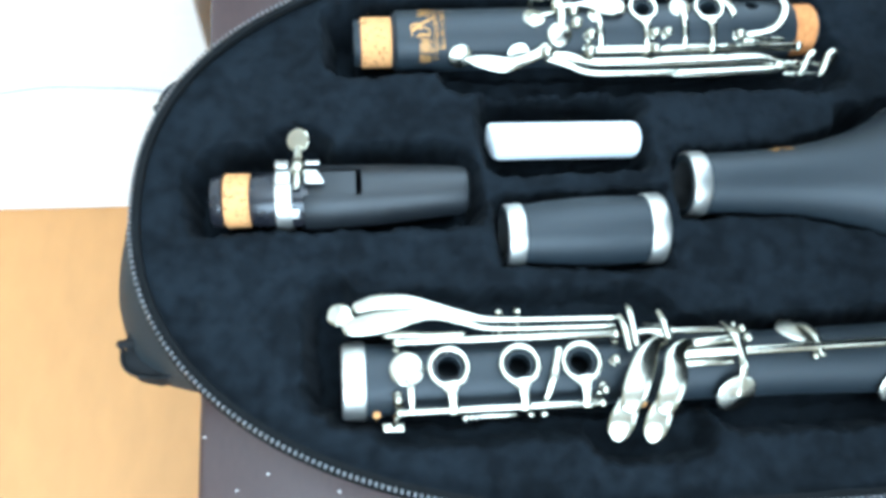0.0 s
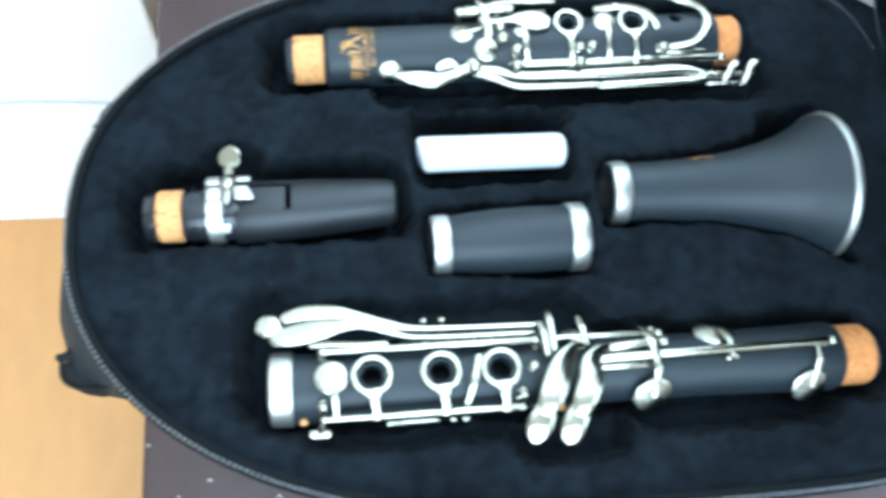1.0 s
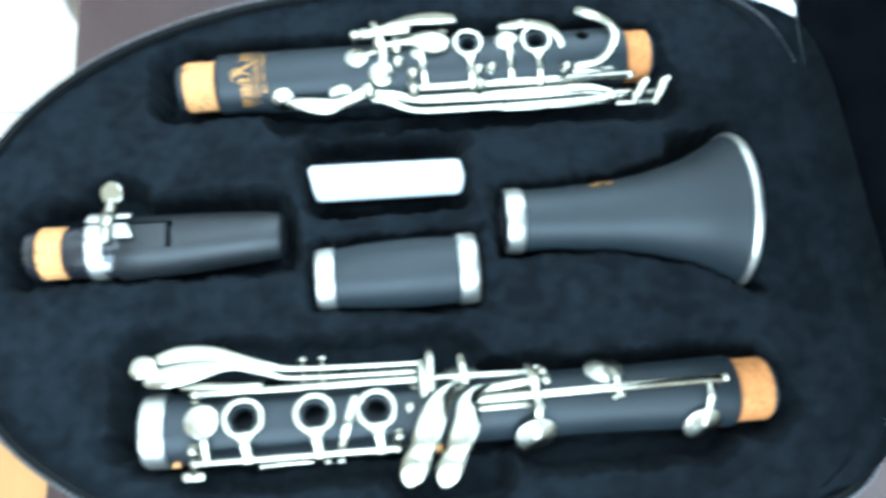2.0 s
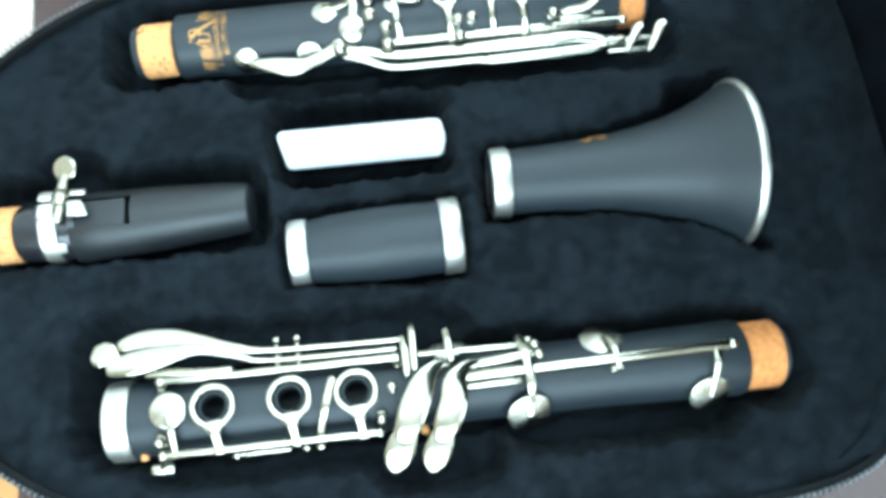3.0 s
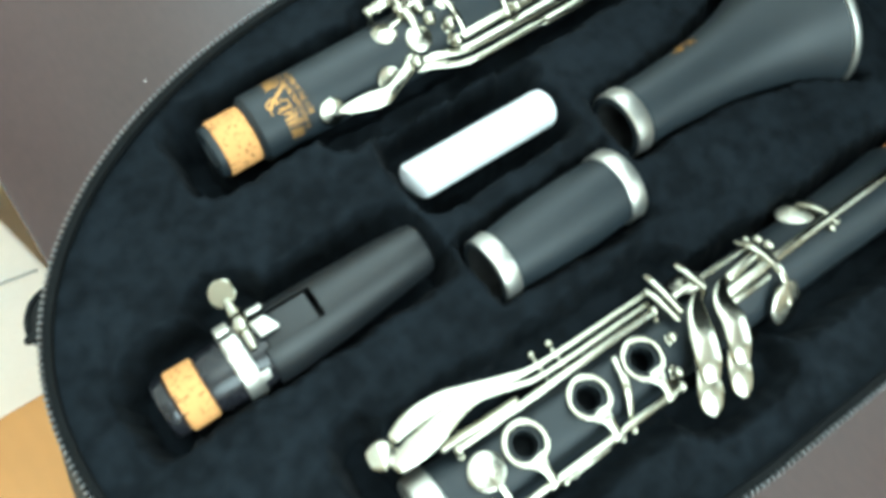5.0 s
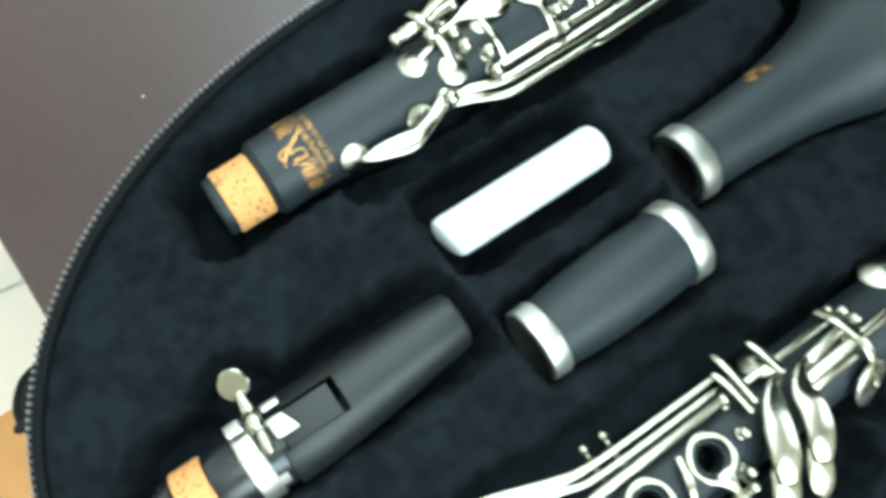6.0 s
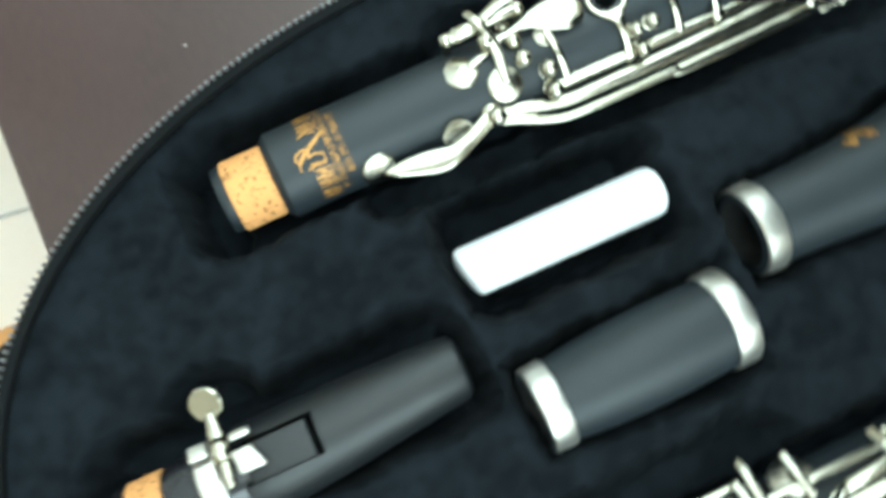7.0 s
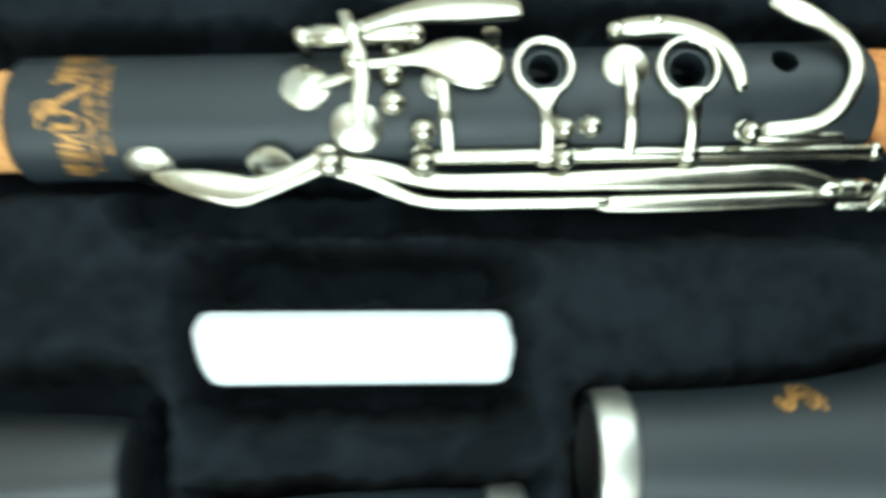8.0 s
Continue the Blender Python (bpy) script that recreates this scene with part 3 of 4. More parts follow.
key("round_lever", lower, sweep([(-41.0, 23.0, 9.4, 4.2, 1.5), (-37.5, 22.4, 9.8, 5.2, 1.7), (-33.5, 20, 9.4, 2.2, 1.2), (-26, 19, 8.6, 1.4, 1.1)], up=(0, 0.25, 1)))
key("small_lever", lower, sweep([(-22, 13.2, 12.6, 1.2, 0.8), (-15, 13.6, 13.2, 2.0, 0.8), (-6, 12.8, 13.4, 1.6, 0.8), (6, 12.6, 13.4, 1.1, 0.8)]))
for x in (20.6, 28):
    key("guide_post", lower, ball((x + 0.9, 22.2, 6.5), 1.8), rod((x + 0.9, 22.2, 6.5), (x + 0.9, 11, 5), 1.0))
key("trill_key", lower, sweep([(41, 5, 15.0, 1.4, 0.8), (39.5, 0, 16, 1.4, 0.9), (37.6, -6, 14.6, 1.4, 0.9), (35.4, -13, 9, 1.4, 0.9)]))
key("bridge_arm", lower, sweep([(70, 22, 12, 1.1, 0.9), (70, 18.5, 14.6, 1.3, 0.9), (70, 12, 16.4, 1.3, 0.9), (70, 5.5, 17.2, 1.3, 0.9)]))
key("bridge_arm", lower, sweep([(66.4, 17.4, 13, 1.2, 0.9), (67, 12, 15.6, 1.3, 0.9), (67.2, 4, 16.8, 1.3, 0.9)]))
pad_key(lower, (82, 12.6, 11.0), 6.8, sweep([(82, 18.6, 12.6, 1.2, 0.9), (82.4, 13.6, 15.4, 1.4, 0.9), (83, 7.6, 16.6, 1.3, 0.9)]))
key("upper_rod", lower, rod((68, 10.6, 14.0), (110, 10.2, 14.0), 1.3), ball((113, 10, 14.6), 1.9))
key("middle_rod", lower, rod((93, 5, 15.6), (111, 6.6, 15.6), 1.8), ball((114, 6.2, 15.8), 2.0))
key("short_rod", lower, rod((88, -2.6, 15.0), (106, -2.4, 15.0), 1.2))
part("post", post(61.5, 0, 15.2, 1.9), NICKEL, lower)
upper_blade = [(82, 6, 15.8, 1.4, 0.9), (77.5, 5.4, 17.4, 2.2, 1.1), (72.8, 0.6, 18.4, 4.0, 1.4), (69.4, -6, 18.2, 4.9, 1.6), (66.2, -13, 17.0, 4.8, 1.6), (63.8, -18, 15.2, 3.2, 1.2)]
lower_blade = [(70, -8, 14.4, 2.0, 1.0), (65.4, -15, 13.4, 4.0, 1.3), (62.2, -21.4, 11.4, 5.0, 1.5), (60.6, -25.6, 9.4, 4.2, 1.3), (60.0, -27.4, 8.6, 2.4, 1.0)]
for dx, dy, wide in ((0, 0, 1.0), (13, -1.2, 0.96)):
    key("spatula_key", lower, sweep([(x + dx * (0.8 + 0.2 * (y < 0)), y + dy, z, w * wide, h) for x, y, z, w, h in upper_blade], up=(0, -0.25, 1)))
    key("spatula_key", lower, sweep([(x + dx, y + dy, z, w * wide, h) for x, y, z, w, h in lower_blade], up=(0, -0.35, 1)))
part("cork_bumper", turned([(-1, 0), (-1, 1.4), (1, 1.4), (1.4, 0.9), (1.4, 0)], (71.6, -15, 8.6), (0, -0.6, 0.8), 14), CORK, lower, "small cork bumper")
key("long_rod", lower, rod((87, 0.8, 15.6), (183.4, 2.6, 16.4), 1.9), ball((183.4, 2.6, 16.4), 2.2), ball((140, -1.6, 14.2), 1.5), ball((143, -1.2, 14.2), 1.2))
pad_key(lower, (109, -13.2, 8.0), 8.3, sweep([(108, 14, 11, 1.7, 0.8), (108.6, 9, 15.8, 1.9, 0.8), (109.4, 3, 18.0, 1.8, 0.8), (109.8, -5, 16.4, 1.5, 0.8), (109.6, -10, 12.0, 1.4, 0.8), (109.2, -14.0, 9.4, 1.2, 0.7)]), n=(0.12, -0.76, 0.64))
pad_key(lower, (175, -13.2, 7.0), 7.9, sweep([(177.6, 2.4, 16.6, 1.4, 0.8), (177.2, -3.5, 16.0, 1.4, 0.8), (176.2, -9.6, 11.6, 1.3, 0.8), (175.2, -14, 8.4, 1.1, 0.7)]), n=(0.12, -0.76, 0.64))
pad_key(lower, (139, 11.0, 7.6), 8.2, sweep([(141.8, -1, 16.4, 1.5, 0.8), (141.4, 4, 16.6, 1.5, 0.8), (140.6, 9.6, 13.0, 1.5, 0.8), (139.6, 12.4, 9.8, 1.3, 0.8)]), n=(0, 0.62, 0.78))

# upper joint
upper = thing("upper_joint", mm(0.9, 149.7, 420.4, 0, 0, 0.75), "black clarinet upper joint with nickel keys and gold lettering", "clarinet joint")
u_holes = [(96, 6.4, 13.6), (126.4, 6.2, 13.6), (147.8, 8.6, 13.0)]
UP = Vector((0, -0.08, 1)).normalized()


def lean(x):
    """The upper tube's own line between its keys."""
    return 0.5 + 0.019 * x, 1.8


tube_bm = lathe([(-31, 7.2), (-31, 9.4), (-30.4, 9.9), (-28.2, 10.0), (-28.2, 9.6), (-14.6, 9.6), (-14.6, 11.2), (-13.4, 12.6), (-12.6, 13.3), (60, 13.2), (120, 13.3), (166, 13.6),
                 (167.4, 13.0), (167.4, 9.8), (180, 9.8), (180.6, 9.2), (180.6, 7.2)], shift=lean, closed=True)
part("body", carve(tube_bm, [hole_cutter(u_holes[0], 3.4, UP), hole_cutter(u_holes[1], 3.9, UP), hole_cutter(u_holes[2], 2.9, UP)]), RESIN, upper, "matt black resin tube")
cork_ring(-28.0, -14.8, 10.8, upper, shift=lean)
cork_ring(168.0, 178.6, 11.6, upper, "reddish cork sleeve", shift=lean, material=RUST_CORK)
for h, r in zip(u_holes[:2], (4.3, 4.8)):
    part("tone_hole", chimney((h[0], h[1] - 0.2, 15.2), r, UP), RESIN, upper)
ink = bmesh.new()
rng = random.Random(5)


def stroke(points, wide):
    """A brush stroke on the tube through (x, angle) rows."""
    for (xa, aa), (xb, ab) in zip(points, points[1:]):
        for k in range(4):
            f, g = k / 4, (k + 1.3) / 4
            x, y = xa + (xb - xa) * f, xa + (xb - xa) * g
            lo, hi = aa + (ab - aa) * f, aa + (ab - aa) * g
            wrap_bar(min(x, y) - wide / 2, max(x, y) + wide / 2, min(lo, hi) - wide * 1.3, max(lo, hi) + wide * 1.3, 13.44, ink, 2)


# large slanting marks round a swash, then two rows of fine marks
for i, lo in enumerate((18, 26, 34, 42, 50, 58, 66, 122, 130, 138, 146, 154, 162)):
    tall = 5.0 + rng.uniform(-0.4, 0.4)
    lean_by = rng.uniform(-1.2, 1.2)
    stroke([(-4.8, lo + lean_by), (-4.8 + tall, lo - lean_by)], 0.34)
    if i % 3 != 1:
        stroke([(-4.8, lo + 1.0), (-4.8 + tall, lo + 4.4)], 0.26)
    if i % 2:
        stroke([(-4.6 + rng.uniform(0.2, 2.6), lo), (-4.4 + rng.uniform(0.4, 2.8), lo + 4.4)], 0.24)
    stroke([(-4.6, lo + 4.8), (-4.8 + tall * rng.uniform(0.5, 1), lo + 5.0)], 0.30)
stroke([(-8.2, 116), (-8.0, 108), (-5.2, 97), (-1.0, 86), (1.6, 78)], 0.44)
stroke([(-8.6, 104), (-8.0, 96), (-5.6, 92), (-4.2, 97), (-4.8, 104), (-3.0, 101), (-0.6, 105), (-0.4, 113), (-2.8, 117), (-4.8, 112)], 0.34)
stroke([(-6.0, 118), (-3.0, 113), (-0.8, 117)], 0.36)
stroke([(-5.6, 76), (-3.4, 72), (-0.6, 75)], 0.36)
for x0, tall, lo, hi in ((1.1, 1.9, 24, 162), (4.1, 1.9, 54, 140)):
    a = lo
    while a < hi:
        w = rng.uniform(4.2, 5.6)
        stroke([(x0, a), (x0 + tall, a + rng.uniform(-0.6, 0.6))], 0.24)
        if rng.random() < 0.7:
            stroke([(x0 + tall * rng.choice((0, 0.5, 1)), a), (x0 + tall * rng.choice((0, 0.5, 1)), a + w * 0.55)], 0.2)
        if rng.random() < 0.6:
            stroke([(x0, a + w * 0.55), (x0 + tall, a + w * 0.55)], 0.22)
        a += w
ink.transform(mm(1.6, 0.5, 1.8))
part("lettering", ink, GOLD, upper, "worn gold lettering", weld=False)
pad_key(upper, (47, 3.0, 14.4), 5.4, sweep([(50, 3, 15.4, 1.3, 0.8), (56, 5, 15.2, 1.3, 0.9), (60, 8, 14, 1.3, 0.9)]))
pad_key(upper, (57.4, -5.4, 13.6), 5.4, sweep([(57.8, -5.0, 15.4, 1.5, 0.8), (58.2, -0.5, 16.6, 1.7, 0.9), (58.6, 4, 17.2, 1.7, 1.0), (58.0, 9, 18.6, 1.6, 1.0), (56.4, 13, 20.0, 1.5, 1.0), (55.2, 17.0, 18.4, 1.4, 0.9)], up=(0, 0, 1)), ball((57.0, 7.6, 17.0), 2.7))
key("side_bar", upper, rod((48, 13.0, 16.4), (68, 13.0, 17.8), 2.0), turned([(-4, 0), (-4, 2.2), (-3.6, 2.5), (3.6, 2.5), (4, 2.2), (4, 0)], (53, 13.0, 16.8), (1, 0, 0.07), 18), ball((46.6, 13.0, 16.2), 2.3), ball((69.4, 13.0, 17.9), 2.3),
    sweep([(46.6, 12.8, 16.0, 1.5, 1.5), (46.8, 12.0, 11.0, 1.5, 1.5)], up=(1, 0, 0), seg=10), sweep([(69.4, 12.8, 17.6, 1.5, 1.5), (69.2, 12.0, 11.0, 1.5, 1.5)], up=(1, 0, 0), seg=10))
key("spatula_key", upper, sweep([(59, 13.6, 19.4, 1.6, 1.0), (65, 16.0, 18.6, 2.2, 1.0), (73, 18.8, 16.6, 3.6, 1.2), (83, 20.4, 14.8, 4.2, 1.3), (91.0, 20.6, 13.6, 3.0, 1.1)], up=(0, 0.3, 1)),
    turned([(-5, 0), (-5, 1.9), (-3, 2.1), (-2.6, 1.5), (-1.6, 1.5), (-1.2, 2.1), (0.4, 2.1), (0.4, 0)], (86.0, 16.2, 10.6), (0, 0.45, 1), 14))
key("spatula_key", upper, sweep([(59, 6.6, 17.2, 1.1, 0.9), (64, 7.0, 17.0, 1.1, 0.8), (69, 8.0, 16.8, 1.5, 0.8), (73, 8.2, 16.8, 3.2, 1.0), (78, 7.4, 17.0, 5.0, 1.2), (82.4, 6.4, 17.0, 5.2, 1.3), (86.0, 5.6, 16.8, 3.8, 1.1)], up=(0, 0.0, 1)))
for x, y, z in ((65, 11, 10.6), (64.6, 4.4, 13.8), (64.8, -1.2, 14.0), (70.8, -5.8, 12.8), (70.8, -9.6, 8.6), (99.8, -5.4, 12.6), (105.4, -5, 12.6), (138.6, -6.2, 12.4), (114, 17.0, 7.6), (100.2, -8.8, 8.6)):
    part("post", post(x, y, z, 2.8 if x < 72 else 2.4), NICKEL, upper)
pad_key(upper, (74, 3.2, 15.0), 3.4, sweep([(74.6, 3.4, 16.2, 1.3, 0.8), (75.6, -3.6, 15.2, 1.3, 0.9), (76.4, -10.6, 9.2, 1.4, 1.0)]), n=UP)
for h, o, i in zip(u_holes[:2], (6.7, 7.0), (4.8, 5.2)):
    x = h[0]
    c = Vector((x, h[1], 15.9))
    key("ring_key", upper, ring_key(c, o, i, UP), sweep([(x + 0.1, 1.2, 15.7, 4.0, 0.7), (x + 0.3, -0.8, 15.6, 2.4, 0.9), (x + 0.6, -3.0, 15.0, 1.7, 1.0), (x + 0.9, -7, 12.8, 1.5, 1.0), (x + 1.0, -10.4, 9.8, 1.6, 1.1)]),
        turned([(-1.9, 0), (-1.9, 2.2), (-1.5, 2.5), (1.5, 2.5), (1.9, 2.2), (1.9, 0)], (x + 1.0, -10.4, 8.8), (1, 0, 0), 16))
pad_key(upper, (113.4, 6.8, 14.8), 5.1, sweep([(113.6, 6.4, 16.2, 1.5, 0.7), (114.0, 0, 16.2, 1.4, 0.9), (114.4, -6, 13.4, 1.4, 0.9), (114.5, -10.6, 9.2, 1.4, 1.0)]), n=UP)
key("finger_lever", upper, sweep([(113.6, 17.4, 9.6, 2.3, 1.8), (119, 18.0, 10.0, 2.8, 1.8), (125, 17.8, 10.8, 2.8, 1.6), (130.4, 15.9, 12.4, 2.5, 1.1), (134.6, 12.0, 14.2, 2.2, 0.9), (136.8, 6, 15.6, 1.8, 0.8), (137.2, 2.2, 15.8, 1.4, 0.8)], up=(0, 0.35, 1)),
    ball((113.2, 17.2, 9.4), 2.6), ball((122, 18.6, 10.6), 2.0))
key("hook_lever", upper, sweep([(148.6, 24.0, 11.0, 2.4, 0.8), (152.0, 21.6, 12.0, 3.0, 1.0), (157.0, 18.2, 12.8, 2.5, 1.0), (160.6, 13.2, 15.0, 2.0, 1.0), (162.0, 7.4, 16.4, 1.8, 1.0), (160.6, 1.6, 16.6, 1.8, 1.0),
                                (157.0, -3.4, 15.4, 1.8, 1.0), (151.6, -5.8, 13.8, 1.8, 1.0), (143.4, -6.2, 12.6, 1.7, 1.0)], up=(0, 0.15, 1)))
key("front_rod", upper, rod((71, -10.4, 8.8), (168, -9.8, 8.6), 1.9), ball((168, -9.8, 8.6), 2.2), rod((143, -7.0, 9.8), (160, -7.0, 9.8), 1.5))
key("side_lever", upper, sweep([(53, -12, 6.0, 2.2, 1.2), (60, -14.6, 5.4, 1.8, 1.3), (70, -18.8, 4.2, 1.5, 1.3), (82, -19.6, 4.2, 1.5, 1.3), (110, -19.5, 4.2, 1.5, 1.3)], up=(0, -0.2, 1)),
    sweep([(108, -19.5, 4.0, 1.5, 1.0), (113, -19.9, 4.0, 2.0, 1.1), (135, -19.6, 4.2, 2.0, 1.1), (158, -19.0, 4.2, 1.8, 1.1)], up=(0, -0.1, 1)))
key("side_lever", upper, sweep([(53, -10.2, 8.0, 1.8, 1.2), (62, -12.4, 7.4, 1.8, 1.3), (72, -15.0, 6.6, 1.8, 1.4), (84, -15.4, 6.6, 1.9, 1.4), (112, -15.2, 6.6, 2.3, 1.3), (136, -14.6, 6.6, 2.7, 1.2), (149, -14.2, 6.4, 2.6, 1.2), (159.6, -16.8, 5.2, 1.9, 1.3)], up=(0, -0.1, 1)))
key("pivot_tube", upper, turned([(-4.5, 0), (-4.5, 1.7), (-3.2, 2.1), (-1.8, 2.2), (-1.4, 1.7), (-0.6, 1.7), (-0.2, 2.3), (2.2, 2.3), (2.6, 1.7), (3.4, 1.7), (3.8, 2.1), (6.0, 2.1), (7.2, 1.5), (7.2, 0)], (161.5, -17.2, 4.8), (1, 0.03, 0), 18))
key("side_rod_end", upper, rod((166, -17, 4.6), (180, -17, 4.6), 1.1), rod((162, -20.6, 3.0), (180, -21, 3.0), 0.9), sweep([(169, -21, 3.2, 1.1, 1.0), (171.6, -17.6, 5.4, 1.8, 1.1), (174.6, -13.6, 6.8, 2.3, 1.0), (176, -12, 7, 1.4, 0.8)], up=(0, 0, 1)), sweep([(178.6, -21.4, 3.0, 1.1, 1.0), (181.4, -18, 5.2, 2.0, 1.1), (184.4, -13.4, 6.8, 2.6, 1.0), (185.8, -11.6, 7, 1.5, 0.8)], up=(0, 0, 1)))
pad_key(upper, (14.2, -11.8, 7.4), 5.4)
key("register_key", upper, sweep([(16.0, -14.2, 8.8, 0.9, 0.7), (19.6, -15.0, 9.0, 2.2, 0.9), (25, -16.0, 9.0, 3.1, 1.1), (30, -17.0, 8.9, 3.5, 1.2), (33.4, -17.4, 8.8, 3.3, 1.2), (37, -16.9, 8.8, 2.5, 1.2), (43, -14.6, 8.8, 2.3, 1.2), (50, -11.4, 9.8, 2.5, 1.2)], up=(0, -0.3, 1)))
pad_key(upper, (39.4, -11.6, 8.8), 4.8, open_cup=True)
key("lever_post", upper, turned([(10, 0), (10, 3.6), (14.2, 3.6), (15.2, 2.9), (15.8, 1.4), (15.8, 0)], (51, 0, 0), (0, -0.76, 0.65), 18), ball((51.6, -12.6, 11.0), 2.9))

# mouthpiece with ligature and cap
mouth = thing("mouthpiece", mm(0.6, 74.9, 421.8), "black clarinet mouthpiece with cork, nickel ligature and cap", "mouthpiece")
part("body", lathe([(-88, 7.4), (-88, 9.2), (-87, 10.0), (-84, 10.2), (-83.2, 9.4), (-73, 9.4), (-72.6, 10.2), (-70, 10.9), (-63, 11.3), (-52, 11.6), (-50, 11.0), (-50, 7.4)], closed=True), GLOSSY, mouth, "polished black shank")
cork_ring(-83.0, -73.2, 10.7, mouth)
lig = part("ligature", lathe([(-63.2, 11.3), (-63.2, 12.0), (-62.6, 12.5), (-57.4, 12.6), (-56.8, 12.2), (-56.8, 11.4)], closed=True), SATIN, mouth, "nickel ligature band")
key("screw", lig, sweep([(-54, 17.4, 11.0, 1.5, 1.5), (-54.1, 12, 12.2, 2.3, 2.0), (-54.2, 10.4, 12.6, 2.5, 2.2)], up=(0, 0, 1), round_ends=False),
    turned([(-2.6, 0), (-2.6, 2.3), (-2.0, 2.7), (2.0, 2.7), (2.6, 2.3), (2.6, 0)], (-54.2, 7, 13.2), (0.02, 1, -0.2), 16),
    rod((-54.3, 4.6, 13.6), (-54.4, -1.2, 14.8), 1.6), turned([(-0.9, 0), (-0.9, 4.2), (-0.4, 4.8), (0.5, 4.8), (0.9, 4.4), (0.9, 0)], (-54, 20.6, 10.8), (-0.32, -0.34, 1), 26))
strip = bmesh.new()
for a0, a1, x0, x1 in ((28, 46, -57.2, -54.0),):
    wall = []
    for k in range(9):
        a = radians(a0 + (a1 - a0) * k / 8)
        wall.append([strip.verts.new(Vector((x, -r * math.cos(a), r * math.sin(a))) * S) for x, r in ((x0, 11.7), (x1, 11.9), (x1, 12.5), (x0, 12.5))])
    for p, q in zip(wall, wall[1:]):
        for i in range(4):
            strip.faces.new((p[i], p[(i + 1) % 4], q[(i + 1) % 4], q[i]))
    strip.faces.new(wall[0])
    strip.faces.new(wall[-1][::-1])
part("strip", strip, SATIN, lig, "nickel strip beside the ligature's window")
for x0, x1, half, y, z, tilt in ((-63, -57.8, 2.4, 9.6, 11.6, 34), (-62.8, -57, 2.9, 3.2, 13.2, 12), (-51.4, -45.6, 1.3, 9.8, 12.4, 40), (-52.0, -46.6, 3.3, 2.8, 14.2, 10)):
    lug = box(x0, x1, -half, half, -0.8, 0.8, 0.7)
    if half > 3:  # the wide lug flares
        for v in lug.verts:
            v.co.x += S * 0.42 * (half - v.co.y / S) * (0.25 + 0.75 * (v.co.x / S > -48))
    lug.transform(mm(0, y, z, -tilt, 0, 0))
    part("lug", lug, SATIN, lig)
cap_shift = lambda x: (2.4 * ease(-52, 14, x), 0.4 * ease(-52, 14, x))
cap = lathe([(-52, 11.7), (-52, 13.0), (-51.4, 13.3), (-40, 13.2), (-20, 12.2), (0, 10.7), (10.0, 9.8), (12.2, 9.2), (13.4, 7.4), (13.4, 0), (11.6, 0), (11.6, 7.0), (0, 9.2), (-20, 10.6), (-40, 11.6)], shift=cap_shift, closed=True)
cap = carve(cap, [box(-53, -29.6, -4.2, 7.6, 6, 20)])
part("cap", cap, CAP, mouth, "matt black plastic cap with a slot")
part("reed", box(-50, -31.8, -4.15, 6.5, -2, 11.5, 0.4), CAP, mouth)

# barrel
barrel = thing("barrel", mm(60.8, 57.6, 421.0, 0, 0, 1.3), "black clarinet barrel with nickel rings", "clarinet barrel")
# black sleeve and stop: the socket's shade put into colour
part("bore_shade", lathe([(-33.6, 10.35), (-18.6, 10.35), (-18.6, 0), (-19, 0), (-19, 10.0), (-33.6, 10.0)]), BORE_SHADE, barrel)
part("body", lathe([(-20, 7.6), (-20, 10.4), (-33.8, 10.4), (-33.9, 11.9), (-33.6, 12.1), (-33.2, 11.5), (-26.6, 11.6), (-26.4, 12.2), (-16, 13.4), (-4, 14.1), (8, 14.3), (16, 14.1), (24.0, 13.9), (24.2, 13.5), (30.4, 13.4), (30.4, 7.6)], closed=True), RESIN, barrel, "matt black resin barrel")
part("ring", lathe([(-33.4, 12.3), (-33.0, 12.8), (-27, 13.1), (-26.4, 12.7), (-26.4, 11.4), (-33.2, 11.6)], closed=True), SATIN, barrel, "nickel ring")
part("ring", lathe([(24.0, 13.2), (24.0, 14.5), (24.6, 14.8), (30.6, 14.8), (31.4, 14.2), (31.4, 10.6), (30.8, 10.6), (30.8, 13.2)], closed=True), SATIN, barrel, "nickel ring")

# bell
bell = thing("bell", mm(106, 78.2, 420.2, 0, 0, -0.6), "black flared clarinet bell with nickel rims", "clarinet bell")
out_r = [(7.6, 13.2), (22, 13.7), (37, 14.7), (50, 16.2), (61, 18.2), (71, 20.8), (80, 24.0), (87, 27.6), (93, 31.2), (96.5, 33.0)]
# the opening's shade, again painted as a black sleeve with a stop
part("bore_shade", lathe([(0.8, 10.4), (14, 10.4), (14, 0), (13.6, 0), (13.6, 10.1), (0.8, 10.1)]), BORE_SHADE, bell)
part("body", lathe([(0.1, 10.5), (0.0, 12.8), (0.2, 13.1), (0.6, 12.4), (7.6, 12.4)] + out_r + [(98, 32.6), (97.6, 31.6)] + [(x, r - 2.6) for x, r in out_r[::-1]][1:] + [(7, 10.5)], 72, closed=True), RESIN, bell, "matt black resin bell")
part("ring", lathe([(0.3, 13.3), (0.8, 14.0), (7, 14.3), (7.8, 13.8), (7.8, 12.4), (0.7, 12.5)], closed=True), SATIN, bell, "nickel ring")
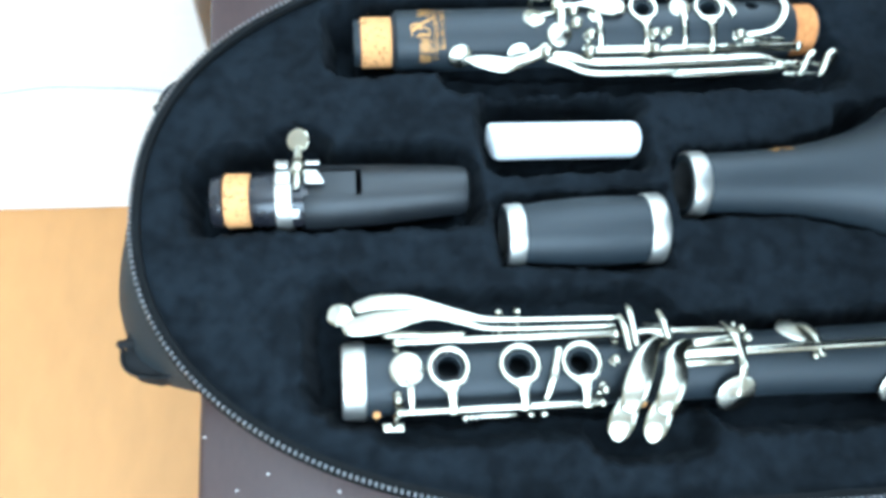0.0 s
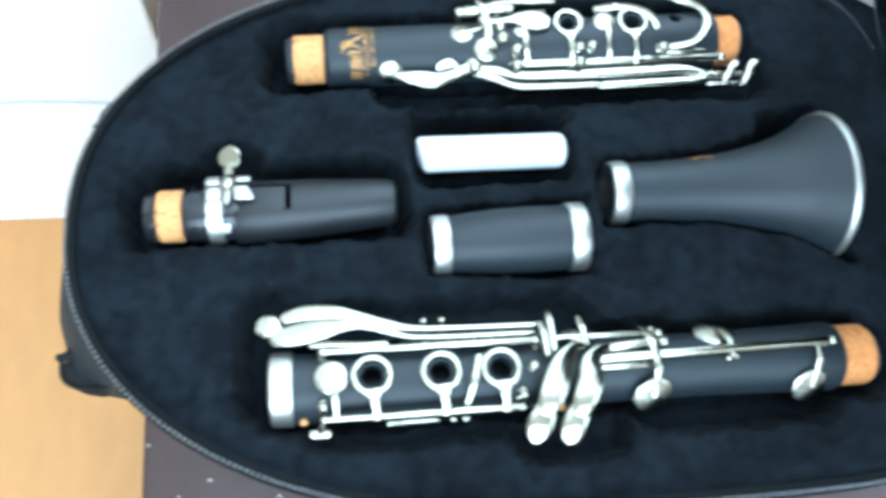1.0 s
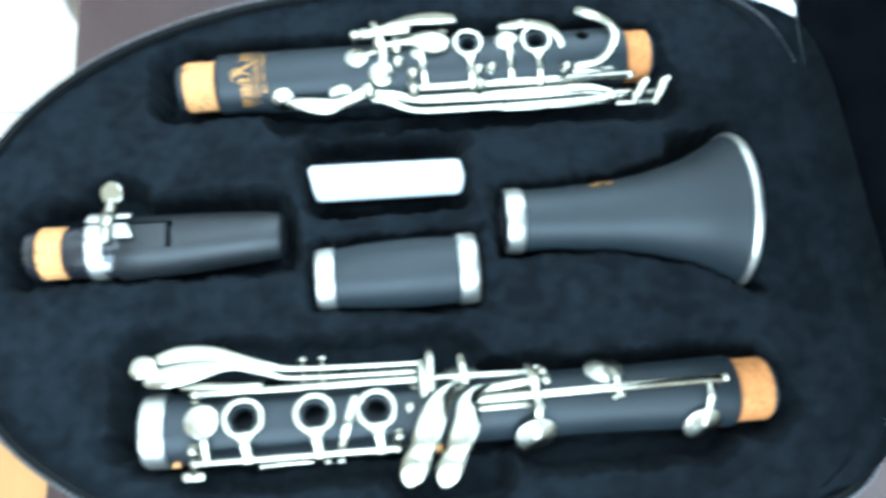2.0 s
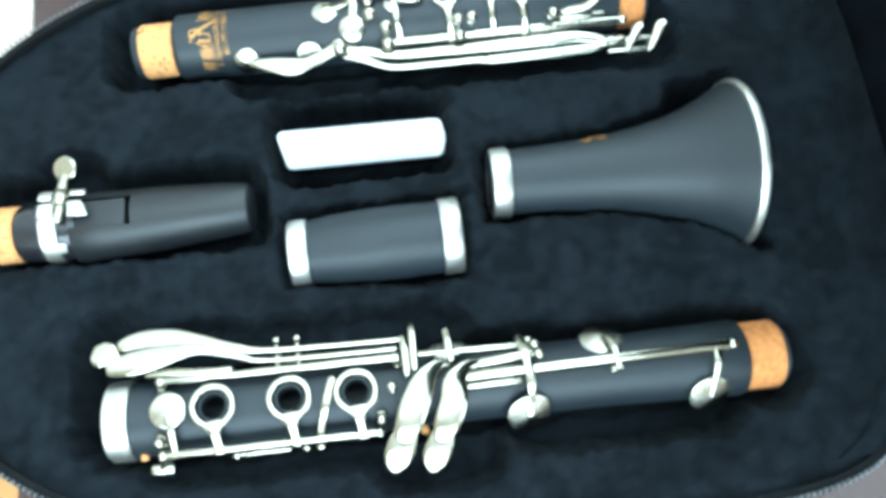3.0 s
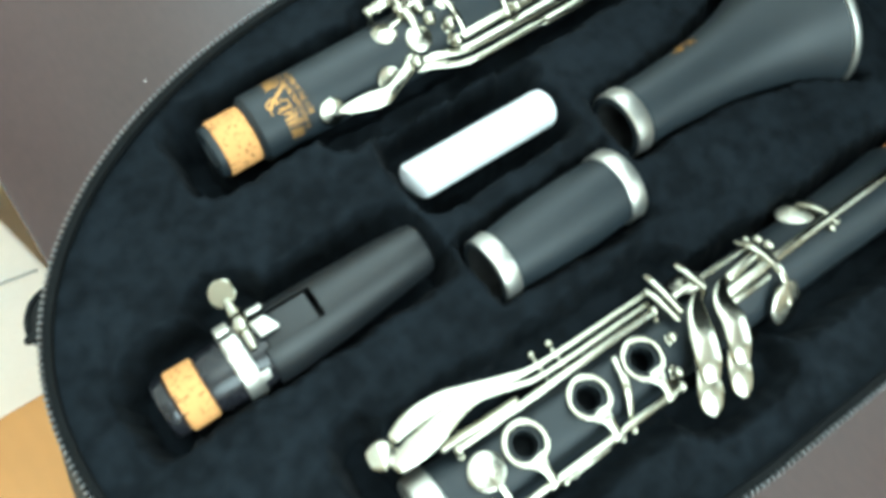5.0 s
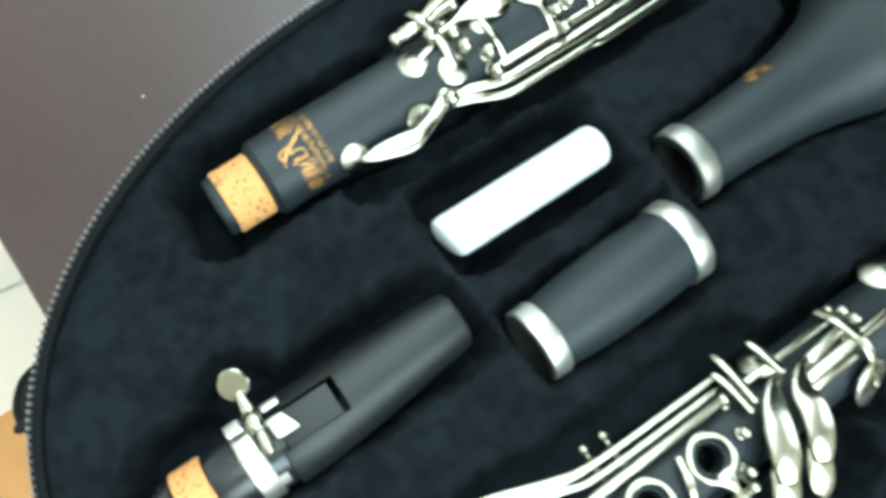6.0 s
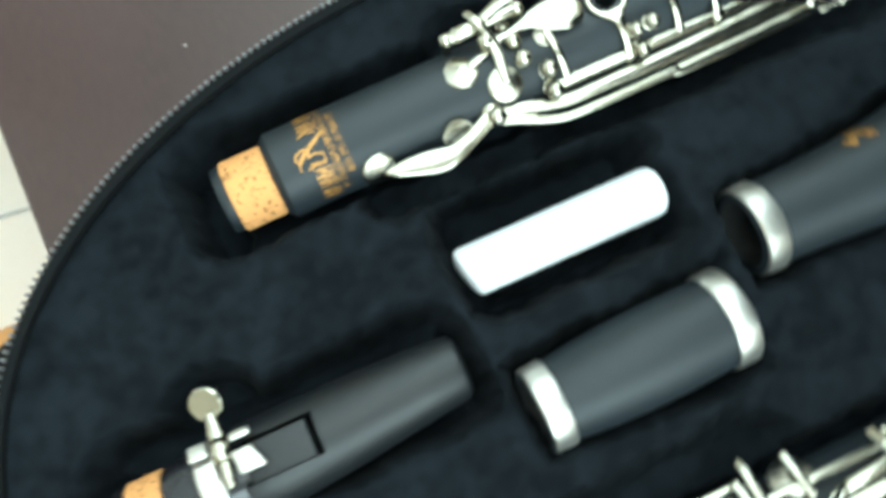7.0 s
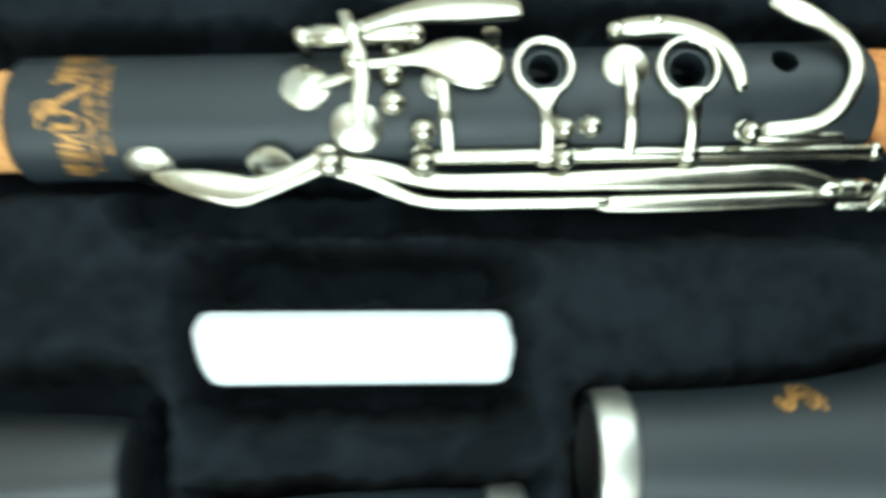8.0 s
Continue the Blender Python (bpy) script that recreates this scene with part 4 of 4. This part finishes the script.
part("rim", lathe([(95.6, 32.6), (95.8, 33.4), (97.2, 33.9), (98.8, 33.6), (99.2, 32.8), (98.6, 31.8), (97.6, 31.8), (97.4, 32.6)], 72, closed=True), SATIN, bell, "nickel rim")
swash = bmesh.new()
for x0, run, lo, amp, turn, wide in ((36.5, 9.5, 34, 13, 6.5, 3.2), (38.0, 7.0, 40, 8, 9.5, 2.6), (40.0, 5.5, 46, -14, 3.0, 2.6), (37.2, 4.0, 30, 12, 4.0, 2.4)):
    for k in range(18):
        b = k / 17
        mid = lo + amp * math.sin(b * turn + 0.4)
        x = x0 + run * b
        wrap_bar(x, x + 0.75, mid, mid + wide * 1.3, 15.0 + 0.11 * (x - 36.5), swash, 2)
part("lettering", swash, GOLD, bell, "small gold emblem", weld=False)

# white tube
tube = thing("plastic_tube", mm(57.9, 101.0, 419.4), "plain white rounded plastic tube in the plush", "tube")
white = lathe([(-33.0, 0), (-33.0, 6.6), (-32.4, 7.4), (-31.0, 7.8), (29.5, 7.8), (31.2, 7.3), (32.2, 6.2), (32.5, 4.4), (31.6, 3.6), (31.6, 0)], 36)
for v in white.verts:  # one end is cut aslant
    if v.co.x < 0:
        v.co.x += 0.27 * max(0, 0.003 - v.co.y)
part("body", white, WHITE, tube)
part("plug", turned([(0, 0), (0, 3.0), (1.6, 3.0), (2.0, 2.5), (2.0, 0)], (31.2, 0, 0), (1, 0, 0), 18), WHITE, tube)

# a white sheet standing in for the bright gleam on the table behind the case
scrap = bmesh.new()
grid = [[scrap.verts.new(Vector((268 + 5 * i + 1.0 * math.sin(j * 2.1), 219 + 6 * j + 1.8 * math.sin(i * 1.7 + j), TOP + 0.8 + 1.6 * abs(math.sin(i * 1.3 + j * 0.9)))) * S) for i in range(7)] for j in range(5)]
for p, q in zip(grid, grid[1:]):
    for i in range(6):
        scrap.faces.new((p[i], p[i + 1], q[i + 1], q[i]))
paper = part("white_patch", scrap, WHITE)
thick = paper.modifiers.new("thickness", "SOLIDIFY")
thick.thickness = 0.0004
tagged(paper, "small white sheet standing for a bright gleam on the table", "paper")
